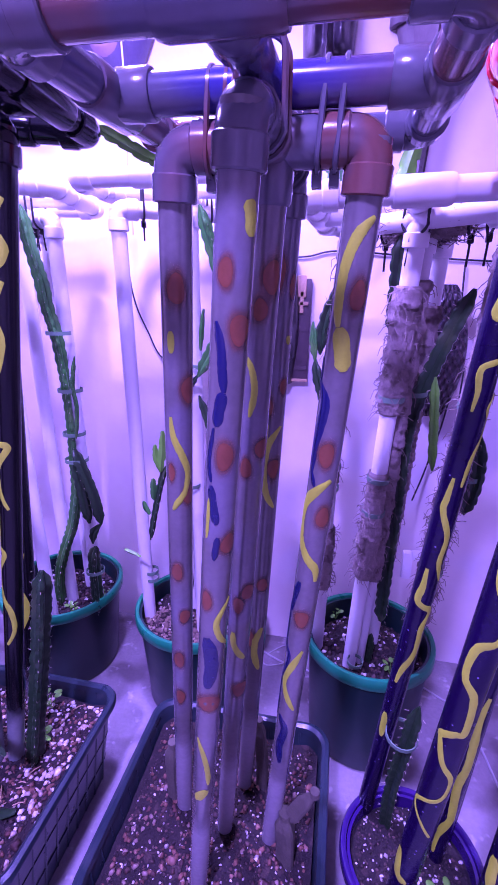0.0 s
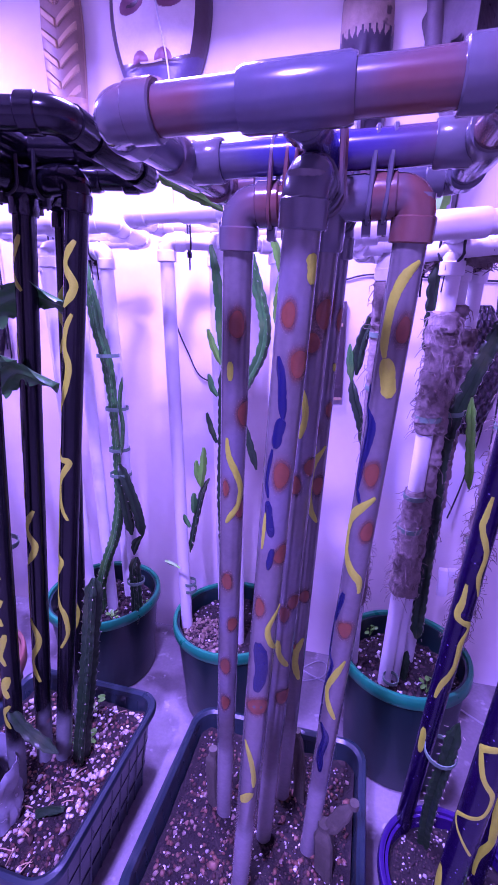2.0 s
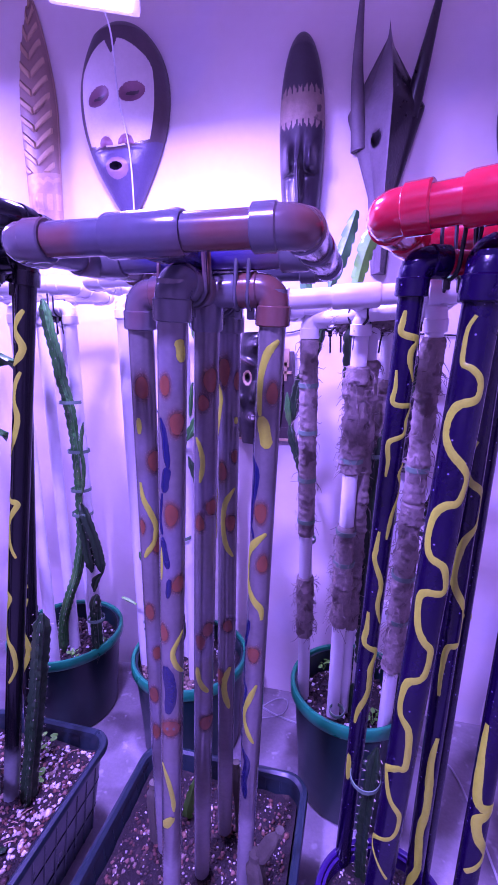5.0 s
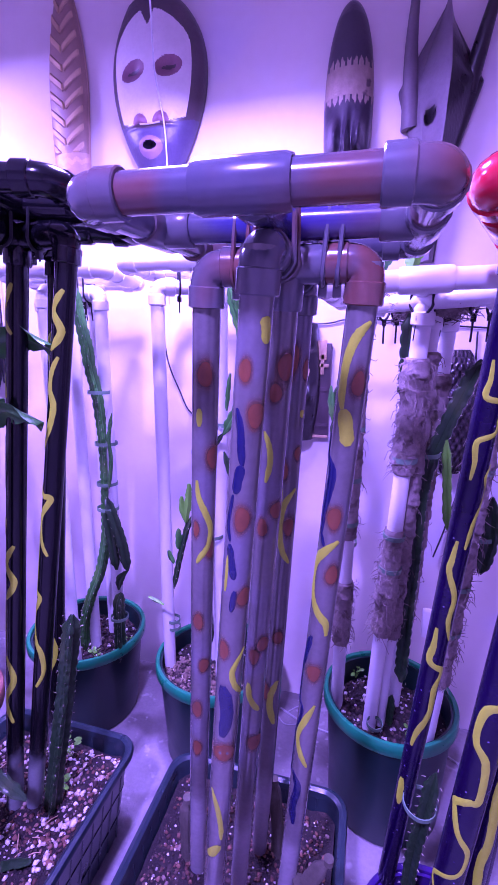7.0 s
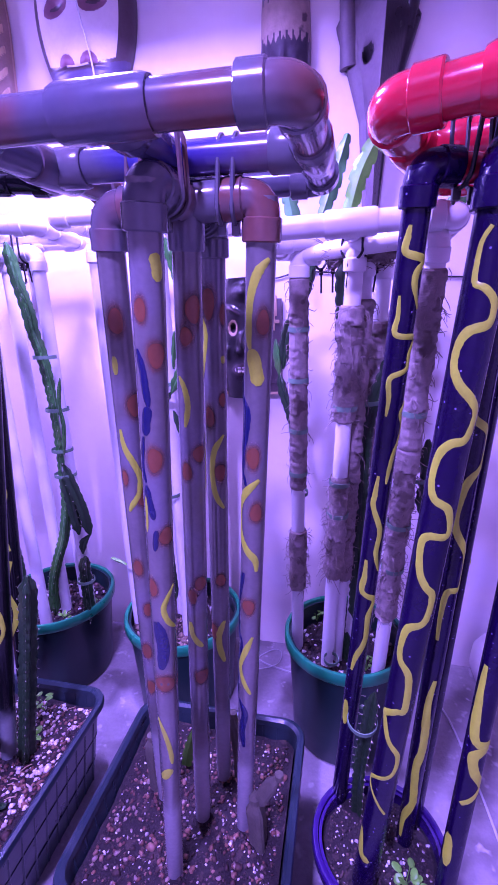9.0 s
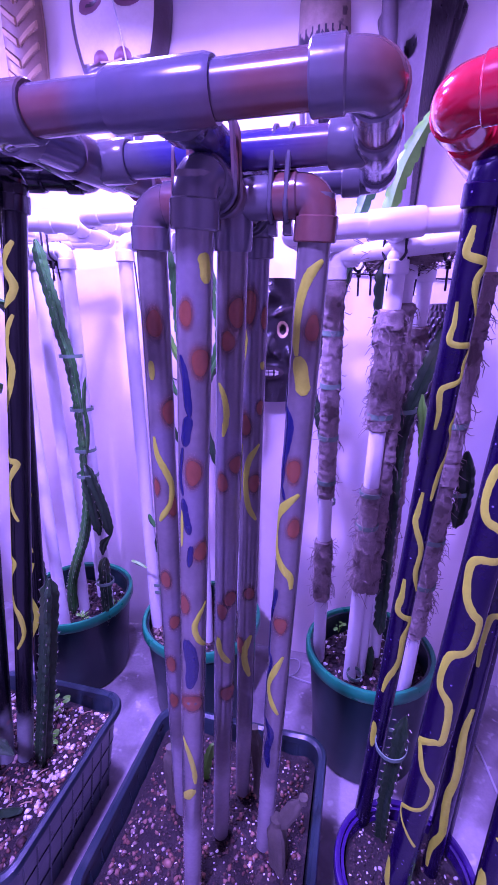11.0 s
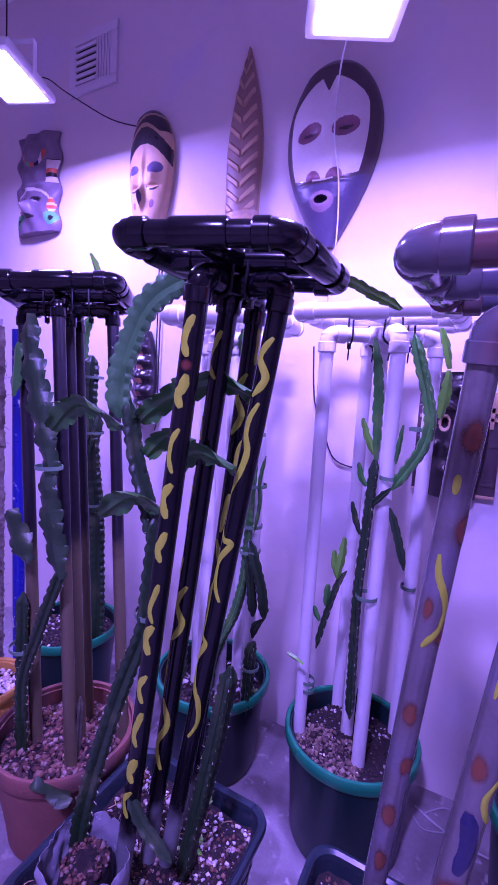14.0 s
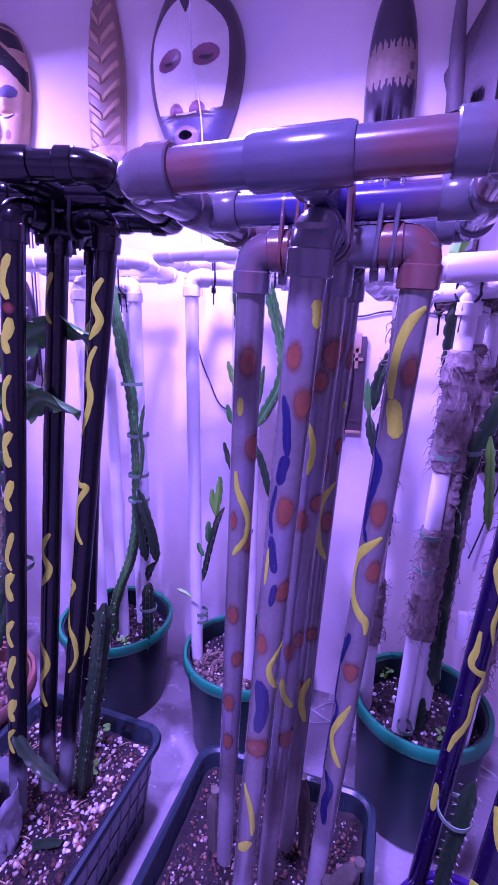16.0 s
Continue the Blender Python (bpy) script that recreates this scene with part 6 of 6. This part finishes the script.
# cut stumps in the grey planter
for pts, w, cut in (([(-0.406, 0.767, 0.140), (-0.411, 0.759, 0.311), (-0.406, 0.753, 0.412)], 0.036, True), ([(-0.210, 0.838, 0.132), (-0.210, 0.835, 0.293), (-0.221, 0.833, 0.433)], 0.034, False), ([(-0.129, 0.694, 0.121), (-0.134, 0.691, 0.272), (-0.139, 0.690, 0.372)], 0.048, False), ([(-0.134, 0.690, 0.352), (-0.104, 0.684, 0.423), (-0.084, 0.678, 0.463)], 0.034, False)):
    st = thing("cactus_stump", pts[0], "cut corky cactus stump in planter soil", "cactus stump", "cactus stumps")
    bm = bmesh.new()
    cactus_into(bm, pts, w, core=0.6, scallop=0.1)
    part("stem", bm, BARK, st)
    part("cut_top", tube([Vector(pts[-1]) - Vector((0, 0, 0.006)), Vector(pts[-1]) + Vector((0, 0, 0.006))], w * 0.28, 10), BARK, st, "dry cut end")
sp = thing("seedling", (-0.356, 0.839, 0.151), "small bright green cactus shoot in soil", "seedling", "seedlings")
bm = bmesh.new()
leaf_stem_into(bm, [(-0.361, 0.839, 0.151), (-0.356, 0.837, 0.252), (-0.331, 0.835, 0.352)], 0.03, 1, (0, -1, 0))
part("stem", bm, CACTUS_LIGHT, sp)


def clover(at, seed, size=0.016, label="small green weed seedling in potting soil"):
    rnd = random.Random(seed)
    t = thing("weed_seedling", at, label, "seedling", "seedlings")
    o = Vector(at)
    for i in range(5):
        q = i * 1.3 + rnd.uniform(-0.3, 0.3)
        e = o + Vector((math.cos(q) * size * 1.1, math.sin(q) * size * 1.1, size * rnd.uniform(1.4, 2.6)))
        bm = tube([o, o.lerp(e, 0.6) + Vector((0, 0, 0.004)), e], 0.0009, 5)
        bmesh.ops.create_icosphere(bm, subdivisions=2, radius=size * 0.6, matrix=Matrix.Translation(e) @ Euler((rnd.uniform(-0.5, 0.5), rnd.uniform(-0.5, 0.5), q)).to_matrix().to_4x4() @ Matrix.Diagonal((1, 0.75, 0.12, 1)))
        part("leaf", bm, CACTUS_LIGHT, t)


clover((-0.045, 1.395, 0.305), 1)
clover((0.12, 1.18, 0.305), 2)
clover((0.15, 1.20, 0.305), 3)
clover((0.19, 0.72, 0.168), 4, 0.02)
clover((0.20, 0.69, 0.168), 5, 0.02)
clover((-0.845, 0.911, 0.24), 6, 0.02)
clover((-1.0, 1.26, 0.275), 7)
clover((-0.92, 1.36, 0.275), 8)
clover((-0.80, 0.80, 0.24), 9, 0.02)

# fallen leaf and straw on the soil of the black planter
leaf = thing("fallen_leaf", (-0.78, 0.63, 0.245), "dark withered leaf lying on planter soil", "leaf")
bm = bmesh.new()
leaf_stem_into(bm, [(-0.815, 0.625, 0.250), (-0.785, 0.63, 0.258), (-0.75, 0.645, 0.252)], 0.045, 0.4, (0, 0.3, 1), thick=0.006)
part("blade", bm, CACTUS_DARK, leaf)
bm = bmesh.new()
rnd = random.Random(52)
for i in range(46):
    p = Vector((rnd.uniform(-1.10, -0.75), rnd.uniform(0.52, 0.93), 0))
    p.z = zz2(p.x, p.y) + 0.006
    q = rnd.uniform(0, math.tau)
    e = Vector((math.cos(q), math.sin(q), rnd.uniform(-0.05, 0.12))) * rnd.uniform(0.015, 0.045)
    tube_into(bm, [p, p + e * 0.5 + Vector((0, 0, 0.003)), p + e], [0.0012, 0.0014, 0.0009], 5)
tagged(part("straw", bm, WOOD_TAN), "dry tan straw bits on planter soil", "straw", kind="stuff")

# ---- loose things ----
bag = thing("plastic_bag", (-0.940, 0.589, 0.24), "cloudy plastic bag of soil lying in a planter", "plastic bag")
bm = bmesh.new()
rows = []
for side in (1, -1):
    for j in range(26) if side > 0 else range(25, 7, -1):
        v = j / 25
        row = []
        for k in range(72):
            q = k * math.tau / 72
            c, s = math.cos(q), math.sin(q)
            fold = 1 + 0.10 * noise.noise(Vector((c * 2.2, s * 2.2, v * 3))) + 0.06 * noise.noise(Vector((c * 7, s * 7, v * 4 + 5))) + 0.03 * v * math.sin(q * 5 + 1)
            f = fold * (0.90 + 0.10 * v) - (0.016 if side < 0 else 0)
            z = 0.242 + v * (0.140 + 0.035 * noise.noise(Vector((c * 1.6, s * 1.6, 9))) + 0.016 * noise.noise(Vector((c * 6, s * 6, 3))))
            row.append(bm.verts.new((-0.940 + c * 0.102 * f, 0.589 + s * 0.085 * f, z)))
        rows.append(row)
for u, v in zip(rows, rows[1:]):
    for k in range(72):
        bm.faces.new((u[k], u[(k + 1) % 72], v[(k + 1) % 72], v[k]))
bm.faces.new(rows[0][::-1])
part("film", bm, BAG, bag)
part("soil_fill", lathe([(0.02, 0.0), (0.055, 0.004), (0.06, 0.06), (0.05, 0.115), (0.02, 0.125), (0.004, 0.126)], (-0.940, 0.589, 0.246), 32), SOIL, bag, "dark soil")
scatter("clay_pebbles", "brown clay pebbles in a plastic bag", lambda x, y: (x - -0.940) ** 2 + (y - 0.589) ** 2 < 0.0026, (-1.000, 0.529), (-0.880, 0.649), lambda x, y: 0.366, 220, 0.0065, PEBBLE, "", 41)

ball = thing("round_vase", (0.648, 1.49, 0), "pale round ceramic vase standing on the floor", "vase")
part("body", lathe([(0.04, 0.001), (0.06, 0.004), (0.10, 0.05), (0.125, 0.11), (0.12, 0.17), (0.09, 0.22), (0.05, 0.245), (0.045, 0.26), (0.03, 0.26)], (0.648, 1.49, 0)), CERAMIC, ball)

cable = thing("floor_cable", (-0.2, 1.5, 0), "thin white cable looped on the floor", "cable", "cables")
part("cord", tube(spline([(-0.33, 1.52, 0.004), (-0.22, 1.47, 0.004), (-0.05, 1.45, 0.004), (0.20, 1.50, 0.004), (0.36, 1.42, 0.004), (0.42, 1.36, 0.004), (0.46, 1.1, 0.004), (0.50, 0.7, 0.004), (0.62, 0.2, 0.004)], 10), 0.0035, 8), CORD_WHITE, cable)
part("loop", tube(spline([(-0.30, 1.50, 0.009), (-0.24, 1.56, 0.009), (-0.20, 1.55, 0.009), (-0.21, 1.48, 0.011), (-0.29, 1.44, 0.009), (-0.33, 1.47, 0.009)], 10), 0.002, 8), CORD_WHITE, cable)
cable = thing("wall_cable", (-0.8, 1.61, 1.17), "thin black cable hanging on the wall", "cable", "cables")
part("cord", tube(spline([(-0.87, 1.612, 1.62), (-0.85, 1.612, 1.41), (-0.80, 1.612, 1.28), (-0.74, 1.612, 1.18), (-0.60, 1.612, 1.16)], 8), 0.003, 8), CORD_BLACK, cable)
cable = thing("wall_cable", (-0.1, 1.61, 1.52), "thin black cable strung along the wall", "cable", "cables")
part("cord", tube(spline([(-0.30, 1.612, 1.53), (-0.22, 1.612, 1.53), (-0.11, 1.612, 1.545), (0.17, 1.612, 1.52), (0.5, 1.612, 1.50)], 8), 0.003, 8), CORD_BLACK, cable)
cable = thing("wall_cable", (0.27, 1.61, 0.5), "thin black cable hanging down the wall", "cable", "cables")
part("cord", tube(spline([(0.27, 1.612, 1.5), (0.28, 1.612, 1.1), (0.24, 1.612, 0.85), (0.20, 1.60, 0.70)], 8), 0.003, 8), CORD_BLACK, cable)
cable = thing("wall_cable", (-1.66, 1.61, 1.0), "thin black twin cable hanging down the wall", "cable", "cables")
part("cord", tube([(-1.66, 1.61, 2.2), (-1.655, 1.61, 1.28)], 0.003, 8), CORD_BLACK, cable)
part("cord", tube([(-1.64, 1.61, 2.2), (-1.64, 1.61, 1.25), (-1.65, 1.61, 1.22)], 0.003, 8), CORD_BLACK, cable)

tag = thing("hanging_tag", (0.16, 1.30, 0.56), "crumpled white plastic adaptor hanging from a cord", "adaptor")
bm = box((0.135, 1.285, 0.57), (0.165, 1.31, 0.66), 0.008)
box_into(bm, (0.16, 1.28, 0.64), (0.215, 1.305, 0.665), 0.006, None)
part("body", bm, TAG, tag)
part("cord", tube(spline([(0.20, 1.29, 0.655), (0.225, 1.31, 0.85), (0.27, 1.45, 1.2)], 8), 0.0025, 6), CORD_BLACK, tag)

socket = thing("wall_socket", (0.09, WALL_Y, 0.38), "black wall socket plate above the floor", "socket")
part("plate", box((0.045, WALL_Y - 0.012, 0.33), (0.125, WALL_Y - 0.001, 0.44), 0.003), VENT, socket)
for z in (0.365, 0.405):
    part("outlet", tube([(0.085, WALL_Y - 0.0165, z), (0.085, WALL_Y - 0.0125, z)], 0.014, 16), TIE_BLACK, socket, "black outlet")

far = thing("painted_pole", (-1.80, 1.0, 0), "cobalt blue painted pole with white dashes", "pole")
part("pole", tube([(-1.80, 1.02, 0.0), (-1.79, 1.0, 1.60)], 0.0215, 20), BLUE_DARK, far)
far = thing("wrapped_pole", (-1.79, 0.9, 0), "pole wrapped in pale coarse cloth", "pole")
part("pole", tube([(-1.80, 0.92, 0.0), (-1.765, 0.90, 1.62)], 0.0215, 20), PVC_WHITE, far)
wrap(far, "pale coarse cloth wrapped round the pole", Vector((-1.765, 0.90, 1.60)), Vector((-0.035, 0.02, -1.6)), 0.0215, 0.0, 1.25, 0.006, 77, 60)
